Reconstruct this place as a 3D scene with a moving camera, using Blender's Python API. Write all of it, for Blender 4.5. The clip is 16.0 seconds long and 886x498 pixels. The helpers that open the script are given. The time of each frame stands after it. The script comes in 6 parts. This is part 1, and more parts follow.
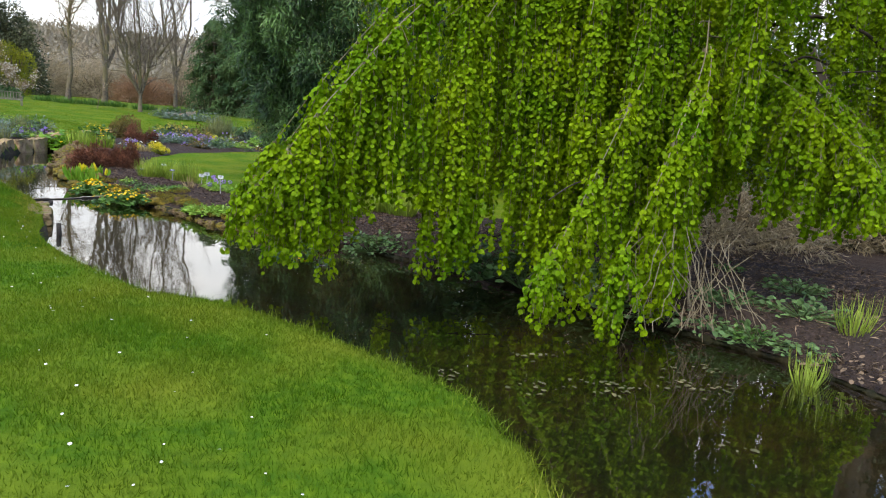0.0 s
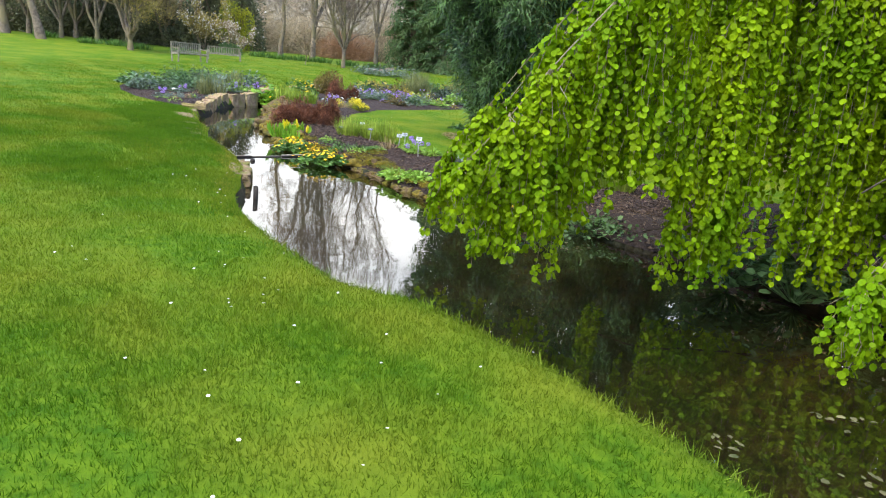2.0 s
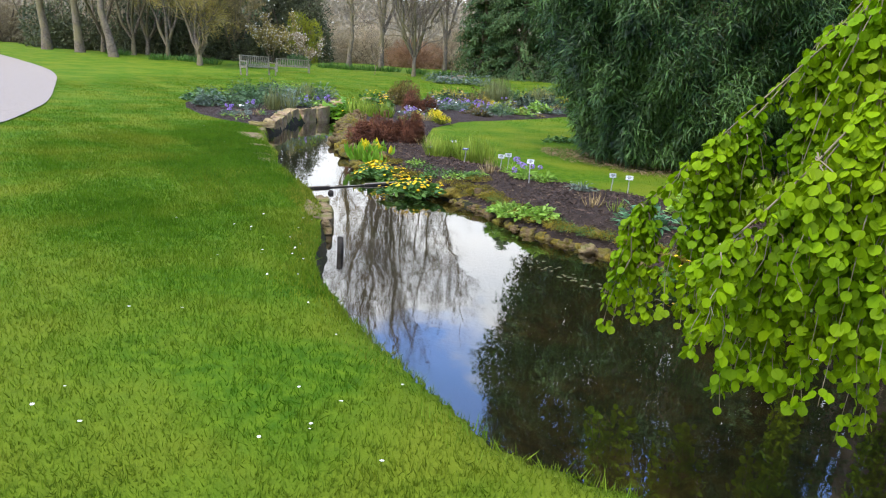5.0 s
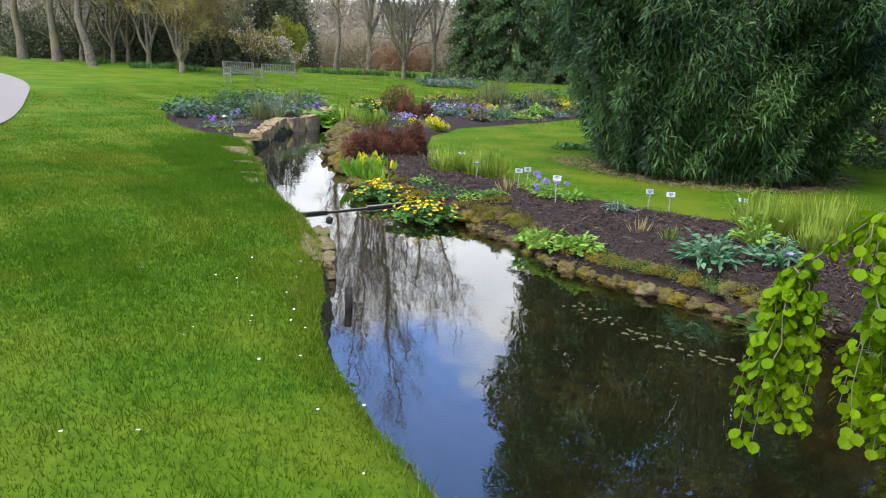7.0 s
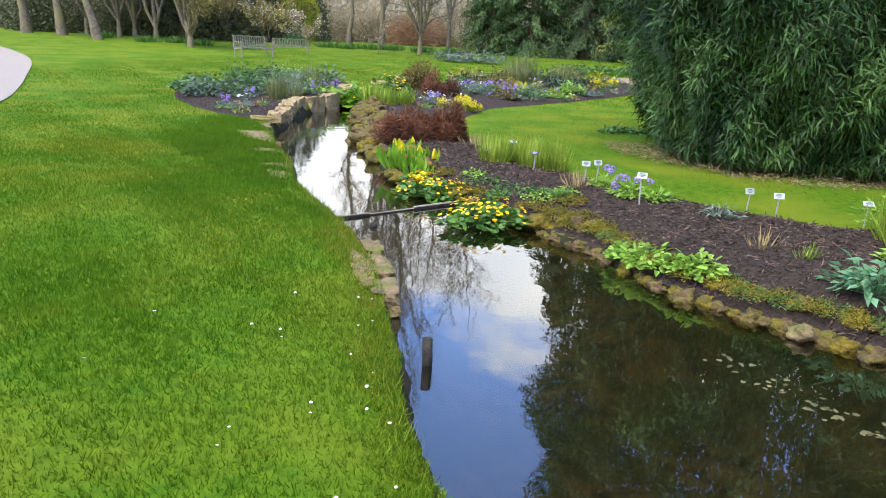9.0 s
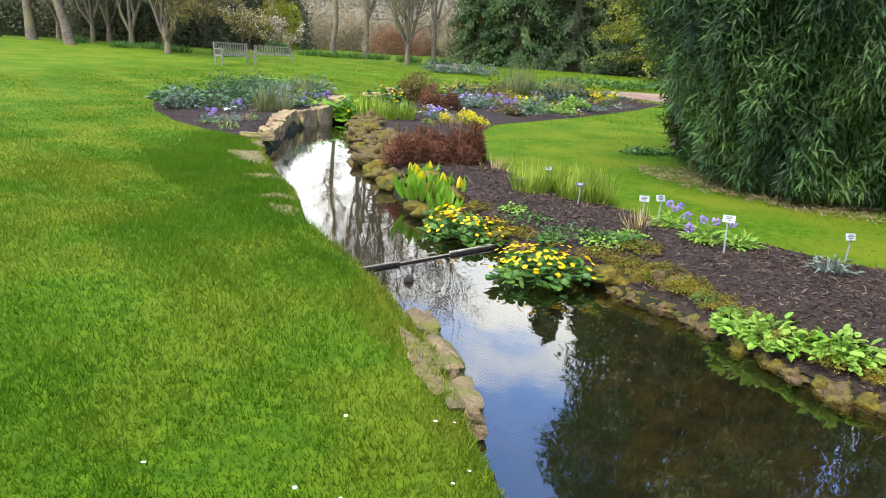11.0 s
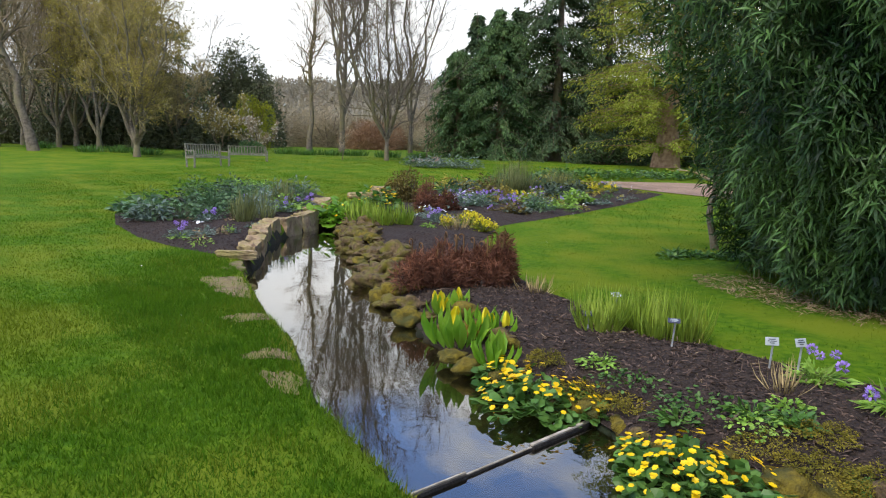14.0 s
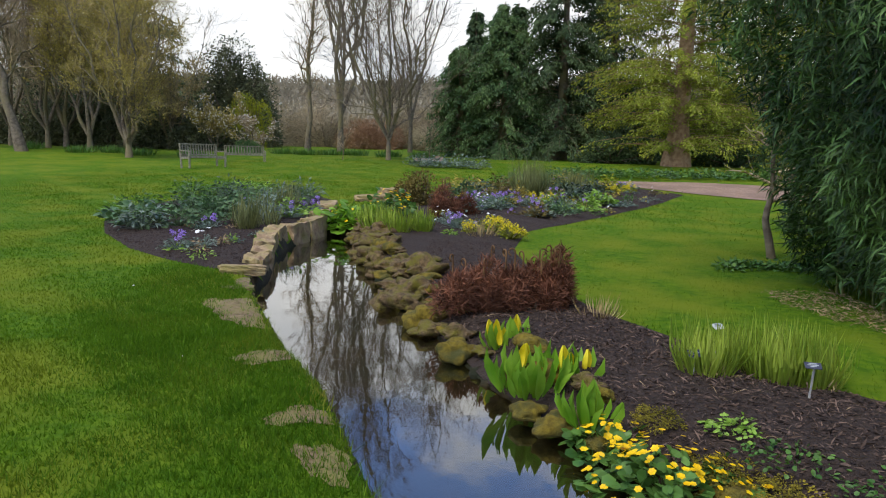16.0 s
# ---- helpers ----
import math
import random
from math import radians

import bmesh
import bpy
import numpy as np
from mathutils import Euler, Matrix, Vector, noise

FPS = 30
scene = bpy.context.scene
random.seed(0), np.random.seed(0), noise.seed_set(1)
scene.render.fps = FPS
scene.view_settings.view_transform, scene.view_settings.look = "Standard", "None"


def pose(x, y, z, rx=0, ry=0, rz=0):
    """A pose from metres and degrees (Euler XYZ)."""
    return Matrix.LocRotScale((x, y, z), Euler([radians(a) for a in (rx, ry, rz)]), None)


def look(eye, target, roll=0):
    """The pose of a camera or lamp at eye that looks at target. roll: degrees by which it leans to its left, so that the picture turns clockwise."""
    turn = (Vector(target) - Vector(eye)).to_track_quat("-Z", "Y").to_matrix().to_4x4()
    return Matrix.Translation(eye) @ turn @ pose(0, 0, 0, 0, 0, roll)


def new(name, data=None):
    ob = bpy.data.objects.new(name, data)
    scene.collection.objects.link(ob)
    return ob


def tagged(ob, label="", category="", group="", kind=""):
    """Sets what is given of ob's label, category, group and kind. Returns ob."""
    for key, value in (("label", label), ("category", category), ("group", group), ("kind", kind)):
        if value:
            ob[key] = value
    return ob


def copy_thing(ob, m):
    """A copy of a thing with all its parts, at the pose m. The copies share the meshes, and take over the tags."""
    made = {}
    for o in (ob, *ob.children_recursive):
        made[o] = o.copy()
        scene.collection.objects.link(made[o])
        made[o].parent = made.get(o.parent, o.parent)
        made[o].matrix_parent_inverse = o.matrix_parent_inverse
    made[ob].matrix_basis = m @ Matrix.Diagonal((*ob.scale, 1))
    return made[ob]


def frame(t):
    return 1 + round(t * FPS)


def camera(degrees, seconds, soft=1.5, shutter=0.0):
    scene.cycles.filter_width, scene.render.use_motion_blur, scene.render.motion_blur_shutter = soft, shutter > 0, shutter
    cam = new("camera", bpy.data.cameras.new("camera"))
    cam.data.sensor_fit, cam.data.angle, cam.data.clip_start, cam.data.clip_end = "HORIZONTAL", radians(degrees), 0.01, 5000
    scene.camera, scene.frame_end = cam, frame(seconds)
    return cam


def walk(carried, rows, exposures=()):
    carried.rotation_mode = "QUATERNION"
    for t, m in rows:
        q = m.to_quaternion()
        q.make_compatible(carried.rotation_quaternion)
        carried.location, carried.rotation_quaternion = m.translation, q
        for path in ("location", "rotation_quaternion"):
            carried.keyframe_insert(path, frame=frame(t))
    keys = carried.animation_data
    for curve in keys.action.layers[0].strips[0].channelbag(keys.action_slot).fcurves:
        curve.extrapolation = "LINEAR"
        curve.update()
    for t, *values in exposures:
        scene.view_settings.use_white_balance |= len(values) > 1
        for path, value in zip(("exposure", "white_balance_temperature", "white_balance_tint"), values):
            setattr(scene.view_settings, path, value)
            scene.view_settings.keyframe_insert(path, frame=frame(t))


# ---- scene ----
cam = camera(64.0, 16.0, 1.1)
PATH = [
    (0, (0.554, 1.293, 1.351), (0.923, 3.232, 1.028), 5.1),
    (0.5, (0.511, 1.55, 1.344), (0.628, 3.512, 0.973), 6.0),
    (1, (0.432, 1.828, 1.345), (0.426, 3.789, 0.954), 4.9),
    (1.5, (0.391, 2.111, 1.328), (0.3, 4.055, 0.87), 5.0),
    (2, (0.327, 2.401, 1.338), (0.2, 4.338, 0.855), 5.7),
    (2.5, (0.214, 2.683, 1.341), (0.073, 4.61, 0.827), 5.5),
    (3, (0.129, 2.934, 1.341), (-0.088, 4.85, 0.812), 4.4),
    (3.5, (0.039, 3.238, 1.34), (-0.246, 5.147, 0.814), 4.5),
    (4, (-0.115, 3.548, 1.329), (-0.404, 5.463, 0.828), 4.5),
    (4.5, (-0.276, 3.836, 1.313), (-0.583, 5.752, 0.828), 4.1),
    (7, (-0.835, 5.078, 1.337), (-1.114, 7.001, 0.862), 2.8),
    (7.5, (-0.965, 5.311, 1.323), (-1.234, 7.231, 0.83), 2.9),
    (8, (-1.086, 5.604, 1.316), (-1.39, 7.513, 0.806), 2.6),
    (8.5, (-1.255, 5.848, 1.31), (-1.566, 7.753, 0.784), 3.0),
    (9, (-1.446, 6.072, 1.334), (-1.74, 7.975, 0.793), 2.9),
    (11.5, (-2.234, 7.333, 1.354), (-2.446, 9.261, 0.867), 3.3),
    (12, (-2.378, 7.624, 1.386), (-2.574, 9.572, 0.976), 2.0),
    (12.5, (-2.481, 7.858, 1.372), (-2.668, 9.813, 0.993), 2.4),
    (13, (-2.557, 8.101, 1.391), (-2.758, 10.063, 1.056), 3.0),
    (13.5, (-2.668, 8.346, 1.422), (-2.856, 10.319, 1.156), 1.3),
    (14, (-2.786, 8.587, 1.416), (-2.962, 10.561, 1.149), 1.8),
    (14.5, (-2.893, 8.845, 1.431), (-3.064, 10.818, 1.151), 2.1),
    (15, (-3.026, 9.068, 1.428), (-3.189, 11.046, 1.181), 2.2),
    (15.5, (-3.183, 9.303, 1.417), (-3.335, 11.28, 1.156), 2.2),
    (16, (-3.294, 9.566, 1.41), (-3.454, 11.542, 1.141), 1.6),
]
walk(cam, [(t, look(eye, target, roll)) for t, eye, target, roll in PATH],
     exposures=[(0, -0.1, 7000, 8), (0.5, 0.2, 7000, 8), (1.5, 0.46, 7000, 8), (2.5, 0.48, 6900, 8), (4.5, 0.24, 6800, 8), (7, 0.08, 6700, 8), (9, 0.38, 6800, 8), (11.5, 0.44, 7200, 6), (12.5, 0.16, 7100, 7), (14.5, -0.46, 7000, 8), (16, -0.62, 7000, 8)])

# ---- light ----
world = bpy.data.worlds.new("sky")
scene.world = world
world.use_nodes = True
wt = world.node_tree
wt.nodes.clear()
SUN_EL, SUN_ROT = radians(62), radians(218)
sky = wt.nodes.new("ShaderNodeTexSky")
sky.sky_type, sky.sun_disc, sky.sun_elevation, sky.sun_rotation = "NISHITA", False, SUN_EL, SUN_ROT
tc = wt.nodes.new("ShaderNodeTexCoord")
cmap = wt.nodes.new("ShaderNodeMapping")
cmap.inputs["Scale"].default_value = (1.0, 1.0, 2.2)
cmap.inputs["Location"].default_value = (0.35, 0.1, 0.2)
cn = wt.nodes.new("ShaderNodeTexNoise")
cn.inputs["Scale"].default_value, cn.inputs["Detail"].default_value, cn.inputs["Roughness"].default_value = 2.6, 7, 0.55
cr = wt.nodes.new("ShaderNodeValToRGB")
cr.color_ramp.elements[0].position, cr.color_ramp.elements[1].position = 0.42, 0.55
cmix = wt.nodes.new("ShaderNodeMix")
cmix.data_type = "RGBA"
bg = wt.nodes.new("ShaderNodeBackground")
bg.inputs["Strength"].default_value = 0.105
wo = wt.nodes.new("ShaderNodeOutputWorld")
csep = wt.nodes.new("ShaderNodeSeparateXYZ")
clow = wt.nodes.new("ShaderNodeMath")  # more cloud towards the horizon, open blue overhead
clow.operation = "MULTIPLY_ADD"
clow.inputs[1].default_value, clow.inputs[2].default_value = -2.6, 0.96
cadd = wt.nodes.new("ShaderNodeMath")
cadd.operation = "ADD"
cn2 = wt.nodes.new("ShaderNodeTexNoise")
cn2.inputs["Scale"].default_value, cn2.inputs["Detail"].default_value = 5.0, 6
cgrey = wt.nodes.new("ShaderNodeValToRGB")
cgrey.color_ramp.elements[0].position, cgrey.color_ramp.elements[1].position = 0.3, 0.7
cgrey.color_ramp.elements[0].color, cgrey.color_ramp.elements[1].color = (0.72, 0.77, 0.85, 1), (1, 1, 1, 1)
cmul = wt.nodes.new("ShaderNodeMix")
cmul.data_type, cmul.blend_type = "RGBA", "MULTIPLY"
cmul.inputs["Factor"].default_value = 1.0
cmul.inputs["A"].default_value = (19.0, 19.3, 20.2, 1)
cblue = wt.nodes.new("ShaderNodeMix")
cblue.data_type, cblue.blend_type = "RGBA", "MULTIPLY"
cblue.inputs["Factor"].default_value = 1.0
cblue.inputs["B"].default_value = (3.3, 3.8, 5.1, 1)
for a, b in ((tc.outputs["Generated"], cmap.inputs["Vector"]), (cmap.outputs["Vector"], cn.inputs["Vector"]),
             (tc.outputs["Generated"], csep.inputs["Vector"]), (csep.outputs["Z"], clow.inputs[0]), (clow.outputs[0], cadd.inputs[0]), (cn.outputs["Fac"], cadd.inputs[1]), (cadd.outputs[0], cr.inputs["Fac"]),
             (cmap.outputs["Vector"], cn2.inputs["Vector"]), (cn2.outputs["Fac"], cgrey.inputs["Fac"]), (cgrey.outputs["Color"], cmul.inputs["B"]), (cmul.outputs["Result"], cmix.inputs["B"]), (cr.outputs["Color"], cmix.inputs["Factor"]),
             (sky.outputs["Color"], cblue.inputs["A"]), (cblue.outputs["Result"], cmix.inputs["A"]), (cmix.outputs["Result"], bg.inputs["Color"]),
             (bg.outputs["Background"], wo.inputs["Surface"])):
    wt.links.new(a, b)
sun_data = bpy.data.lights.new("sun", "SUN")
sun_data.energy, sun_data.angle, sun_data.color = 4.1, radians(40), (1.0, 0.93, 0.78)
sun = new("sun", sun_data)
sun.matrix_world = look((0, 0, 30), Vector((0, 0, 30)) - Vector((math.sin(SUN_ROT) * math.cos(SUN_EL), math.cos(SUN_ROT) * math.cos(SUN_EL), math.sin(SUN_EL))))

# ---- materials ----


def mat(name, c1, c2, scale=8.0, rough=0.7, bump=0.0, bscale=60.0, big=0.0, c3=None, sub=0.0, island=0.0, spec=0.3, detail=5.0, bdist=0.02):
    """Two colours mixed by fine noise, a third by broad noise, with relief; island: spread of tone between pieces; sub: light through leaves."""
    m = bpy.data.materials.new(name)
    m.use_nodes = True
    nt = m.node_tree
    nd, ln = nt.nodes, nt.links
    p = nd["Principled BSDF"]
    p.inputs["Roughness"].default_value = rough
    p.inputs["Specular IOR Level"].default_value = spec
    geo = nd.new("ShaderNodeNewGeometry")
    n1 = nd.new("ShaderNodeTexNoise")
    n1.inputs["Scale"].default_value, n1.inputs["Detail"].default_value = scale, detail
    ln.new(geo.outputs["Position"], n1.inputs["Vector"])
    ramp = nd.new("ShaderNodeValToRGB")
    ramp.color_ramp.elements[0].position, ramp.color_ramp.elements[1].position = 0.32, 0.68
    ramp.color_ramp.elements[0].color, ramp.color_ramp.elements[1].color = (*c1, 1), (*c2, 1)
    ln.new(n1.outputs["Fac"], ramp.inputs["Fac"])
    out = ramp.outputs["Color"]
    if c3:
        n2 = nd.new("ShaderNodeTexNoise")
        n2.inputs["Scale"].default_value, n2.inputs["Detail"].default_value = big or scale / 9, 3
        ln.new(geo.outputs["Position"], n2.inputs["Vector"])
        r2 = nd.new("ShaderNodeValToRGB")
        r2.color_ramp.elements[0].position, r2.color_ramp.elements[1].position = 0.42, 0.66
        ln.new(n2.outputs["Fac"], r2.inputs["Fac"])
        mx = nd.new("ShaderNodeMix")
        mx.data_type = "RGBA"
        ln.new(r2.outputs["Color"], mx.inputs["Factor"])
        ln.new(out, mx.inputs["A"])
        mx.inputs["B"].default_value = (*c3, 1)
        out = mx.outputs["Result"]
    if island:
        mr = nd.new("ShaderNodeMapRange")
        mr.inputs["To Min"].default_value, mr.inputs["To Max"].default_value = 1 - island, 1 + island
        ln.new(geo.outputs["Random Per Island"], mr.inputs["Value"])
        hs = nd.new("ShaderNodeHueSaturation")
        ln.new(mr.outputs["Result"], hs.inputs["Value"])
        ln.new(out, hs.inputs["Color"])
        out = hs.outputs["Color"]
    ln.new(out, p.inputs["Base Color"])
    if bump:
        n3 = nd.new("ShaderNodeTexNoise")
        n3.inputs["Scale"].default_value, n3.inputs["Detail"].default_value = bscale, 6
        ln.new(geo.outputs["Position"], n3.inputs["Vector"])
        bp = nd.new("ShaderNodeBump")
        bp.inputs["Strength"].default_value, bp.inputs["Distance"].default_value = bump, bdist
        ln.new(n3.outputs["Fac"], bp.inputs["Height"])
        ln.new(bp.outputs["Normal"], p.inputs["Normal"])
    if sub:
        tr = nd.new("ShaderNodeBsdfTranslucent")
        ln.new(out, tr.inputs["Color"])
        ms = nd.new("ShaderNodeMixShader")
        ms.inputs["Fac"].default_value = sub
        ln.new(p.outputs["BSDF"], ms.inputs[1])
        ln.new(tr.outputs["BSDF"], ms.inputs[2])
        ln.new(ms.outputs["Shader"], nd["Material Output"].inputs["Surface"])
    return m


M_LAWN = mat("lawn_turf", (0.039, 0.104, 0.004), (0.096, 0.17, 0.007), 14, 0.95, 0.5, 220, 1.1, (0.13, 0.17, 0.011), spec=0.1)
M_BLADE = mat("grass_blade", (0.055, 0.136, 0.005), (0.1, 0.195, 0.01), 4, 0.6, big=1.1, c3=(0.14, 0.19, 0.013), sub=0.5, island=0.28, spec=0.08)
M_EDGEGRASS = mat("long_grass", (0.065, 0.16, 0.008), (0.16, 0.25, 0.02), 4, 0.55, big=1.2, c3=(0.23, 0.25, 0.03), sub=0.3, island=0.4, spec=0.12)
M_SOIL = mat("mulched_soil", (0.014, 0.009, 0.006), (0.06, 0.04, 0.029), 34, 0.95, 1.0, 70, 2.5, (0.038, 0.026, 0.019), bdist=0.03)
M_CHIP = mat("bark_chip", (0.022, 0.014, 0.01), (0.135, 0.09, 0.066), 9, 0.9, island=0.7)
M_STRAW = mat("dry_litter", (0.17, 0.115, 0.055), (0.33, 0.245, 0.135), 9, 0.9, island=0.4)
M_MUD = mat("pond_bed", (0.006, 0.006, 0.0015), (0.042, 0.03, 0.009), 9, 0.9, 0.6, 30, 1.6, (0.009, 0.014, 0.003))
M_STONE = mat("sandstone", (0.2, 0.13, 0.07), (0.5, 0.36, 0.2), 9, 0.95, 1.0, 35, 4.5, (0.24, 0.2, 0.07))
M_FLAG = mat("worn_flagstone", (0.11, 0.08, 0.042), (0.25, 0.18, 0.095), 14, 0.95, 0.9, 60, 8, (0.12, 0.13, 0.025))
M_MOSS = mat("mossy_rock", (0.05, 0.033, 0.016), (0.17, 0.115, 0.055), 26, 0.95, 1.0, 80, 9, (0.13, 0.115, 0.015))
M_MOSSY = mat("yellow_moss", (0.11, 0.08, 0.01), (0.24, 0.18, 0.02), 30, 0.98, 1.0, 130, 9, (0.07, 0.07, 0.018))
M_GRAVEL = mat("pale_gravel_path", (0.22, 0.185, 0.145), (0.34, 0.295, 0.245), 30, 0.95, 0.4, 120, 1.0, (0.28, 0.24, 0.195))
M_DIRT = mat("brown_path", (0.22, 0.14, 0.09), (0.34, 0.23, 0.16), 14, 0.95, 0.4, 80, 1.1, (0.2, 0.13, 0.09))
M_OAK = mat("weathered_board", (0.012, 0.01, 0.008), (0.045, 0.038, 0.03), 18, 0.7, 0.5, 90)
M_BENCH = mat("weathered_teak", (0.15, 0.14, 0.095), (0.29, 0.27, 0.2), 14, 0.85, 0.4, 80)
M_PALEWOOD = mat("pale_wood", (0.26, 0.22, 0.16), (0.45, 0.4, 0.31), 20, 0.8, 0.5, 90)
M_LITTER = mat("dead_leaf_litter", (0.06, 0.042, 0.026), (0.2, 0.14, 0.085), 5, 0.9, island=0.5)
M_BARK = mat("grey_brown_bark", (0.085, 0.068, 0.05), (0.22, 0.18, 0.135), 9, 0.95, 0.8, 30, 1.2, (0.2, 0.17, 0.09))
M_DARKBARK = mat("dark_wet_bark", (0.025, 0.019, 0.014), (0.075, 0.06, 0.045), 12, 0.9, 0.8, 40)
M_TWIG = mat("bare_twig", (0.29, 0.215, 0.135), (0.48, 0.37, 0.24), 2, 0.9, island=0.4)
M_OLIVETWIG = mat("budding_twig", (0.2, 0.155, 0.06), (0.36, 0.29, 0.12), 2, 0.9, island=0.4)
M_DARKTWIG = mat("dark_twig", (0.085, 0.068, 0.05), (0.19, 0.15, 0.11), 2, 0.9, island=0.4)
M_PALETWIG = mat("pale_twig", (0.15, 0.125, 0.075), (0.27, 0.225, 0.14), 4, 0.85)
M_REDBARK = mat("redwood_bark", (0.22, 0.13, 0.075), (0.42, 0.28, 0.17), 6, 0.95, 0.9, 18)
M_KATSURA = mat("katsura_leaf", (0.106, 0.226, 0.002), (0.23, 0.345, 0.004), 2.2, 0.6, sub=0.42, island=0.32, spec=0.12)
M_BAMBOO = mat("bamboo_leaf", (0.014, 0.046, 0.011), (0.09, 0.175, 0.042), 1.3, 0.5, sub=0.2, island=0.65, spec=0.3)
M_YELLOWED = mat("yellowed_grass", (0.14, 0.22, 0.012), (0.24, 0.28, 0.025), 5, 0.7, big=2.0, c3=(0.28, 0.26, 0.04), sub=0.4, island=0.3, spec=0.08)
M_DEEPGRASS = mat("deep_green_grass", (0.048, 0.128, 0.006), (0.092, 0.188, 0.011), 5, 0.6, big=1.5, c3=(0.09, 0.19, 0.01), sub=0.4, island=0.3, spec=0.1)
M_WORN = mat("worn_earth", (0.12, 0.085, 0.04), (0.27, 0.2, 0.1), 22, 0.95, 0.8, 90, 6, (0.19, 0.17, 0.05))
M_MOSSLEAF = mat("golden_moss", (0.1, 0.095, 0.008), (0.25, 0.2, 0.022), 6, 0.9, sub=0.2, island=0.4)
M_CANE = mat("bamboo_cane", (0.09, 0.11, 0.03), (0.2, 0.2, 0.07), 5, 0.5)

# ---- mesh helpers ----
rng = np.random.default_rng(7)


def mesh_of(name, V, faces, material, smooth=False):
    """A mesh from an array of corners and one or more arrays of faces."""
    me = bpy.data.meshes.new(name)
    V = np.asarray(V, np.float32)
    faces = [np.asarray(q, np.int32) for q in (faces if isinstance(faces, list) else [faces]) if len(q)]
    me.vertices.add(len(V))
    me.vertices.foreach_set("co", V.ravel())
    flat = np.concatenate([q.ravel() for q in faces])
    me.loops.add(len(flat))
    me.loops.foreach_set("vertex_index", flat)
    sizes = np.concatenate([np.full(len(q), q.shape[1], np.int32) for q in faces])
    me.polygons.add(len(sizes))
    me.polygons.foreach_set("loop_start", np.concatenate([[0], np.cumsum(sizes)[:-1]]).astype(np.int32))
    me.update(calc_edges=True)
    me.polygons.foreach_set("use_smooth", np.full(len(sizes), smooth))
    me.materials.append(material)
    return me


def part(name, me, parent=None, label=""):
    ob = new(name, me)
    if parent:
        ob.parent = parent
    return tagged(ob, label)


def thing(name, label, category, at=(0, 0, 0), group="", kind=""):
    ob = new(name)
    ob.empty_display_size = 0.1
    ob.location = at
    return tagged(ob, label, category, group, kind)


def unit(v):
    return v / np.maximum(np.linalg.norm(v, axis=-1, keepdims=True), 1e-9)


def merge(*some):
    """Joins pieces (V, F) that share one face size."""
    some = [s for s in some if len(s[0])]
    offs = np.cumsum([0] + [len(v) for v, _ in some])
    return np.concatenate([v for v, _ in some]), np.concatenate([q + o for (_, q), o in zip(some, offs)])


def tubes(P, R, sides=4):
    """P: n lines of k points, R: their radii. Open tubes."""
    n, k, _ = P.shape
    T = unit(np.gradient(P, axis=1))
    ref = np.where(np.abs(T[..., 2:3]) > 0.9, np.array([1.0, 0, 0]), np.array([0, 0, 1.0]))
    A = unit(np.cross(T, ref))
    B = np.cross(T, A)
    a = np.arange(sides) * 2 * np.pi / sides
    V = P[:, :, None] + R[:, :, None, None] * (A[:, :, None] * np.cos(a)[:, None] + B[:, :, None] * np.sin(a)[:, None])
    i = np.arange(n * k * sides).reshape(n, k, sides)
    j = np.roll(i, -1, axis=2)
    F = np.stack([i[:, :-1], j[:, :-1], j[:, 1:], i[:, 1:]], -1).reshape(-1, 4)
    return V.reshape(-1, 3), F


DISC = (np.array([(0, 0, 0), (0.08, 0.3, 0.03), (0.4, 0.5, 0.06), (0.76, 0.4, 0.02), (1, 0.06, -0.06), (0.76, -0.4, 0.02), (0.4, -0.5, 0.06), (0.08, -0.3, 0.03), (0.45, 0, -0.03)]),
        np.array([(0, 1, 2, 8), (2, 3, 4, 8), (4, 5, 6, 8), (6, 7, 0, 8)]))
ROUND = (np.array([(0, 0, 0), (0.3, 0.5, 0.06), (0.78, 0.4, 0.02), (1, 0, -0.06), (0.78, -0.4, 0.02), (0.3, -0.5, 0.06)]), np.array([(0, 1, 2, 3), (0, 3, 4, 5)]))
LANCE = (np.array([(0, 0, 0), (0.4, 0.5, 0.05), (1, 0, -0.12), (0.4, -0.5, 0.05)]), np.array([(0, 1, 2, 3)]))
BLADE = (np.array([(0, 0.5, 0), (0, -0.5, 0), (0.55, -0.42, 0.06), (0.55, 0.42, 0.06), (1, 0.04, -0.08), (1, -0.04, -0.08)]), np.array([(0, 1, 2, 3), (3, 2, 5, 4)]))
SPEAR = (np.array([(0, 0.5, 0), (0, -0.5, 0), (1, 0, 0)]), np.array([(0, 1, 2)]))


def leaves(P, D, N, L, W, shape):
    """One leaf at every P, along D, facing N, L long and W wide."""
    T, Q = shape
    P, D = np.asarray(P, float), unit(np.asarray(D, float))
    S = unit(np.cross(D, N))
    U = np.cross(S, D)
    L, W = np.broadcast_to(L, len(P)), np.broadcast_to(W, len(P))
    V = P[:, None] + D[:, None] * (T[:, 0] * L[:, None])[..., None] + S[:, None] * (T[:, 1] * W[:, None])[..., None] + U[:, None] * (T[:, 2] * L[:, None])[..., None]
    F = Q[None] + (np.arange(len(P)) * len(T))[:, None, None]
    return V.reshape(-1, 3), F.reshape(-1, Q.shape[1])


def rand_dir(n, up=0.0):
    v = rng.normal(size=(n, 3))
    v[:, 2] += up
    return unit(v)


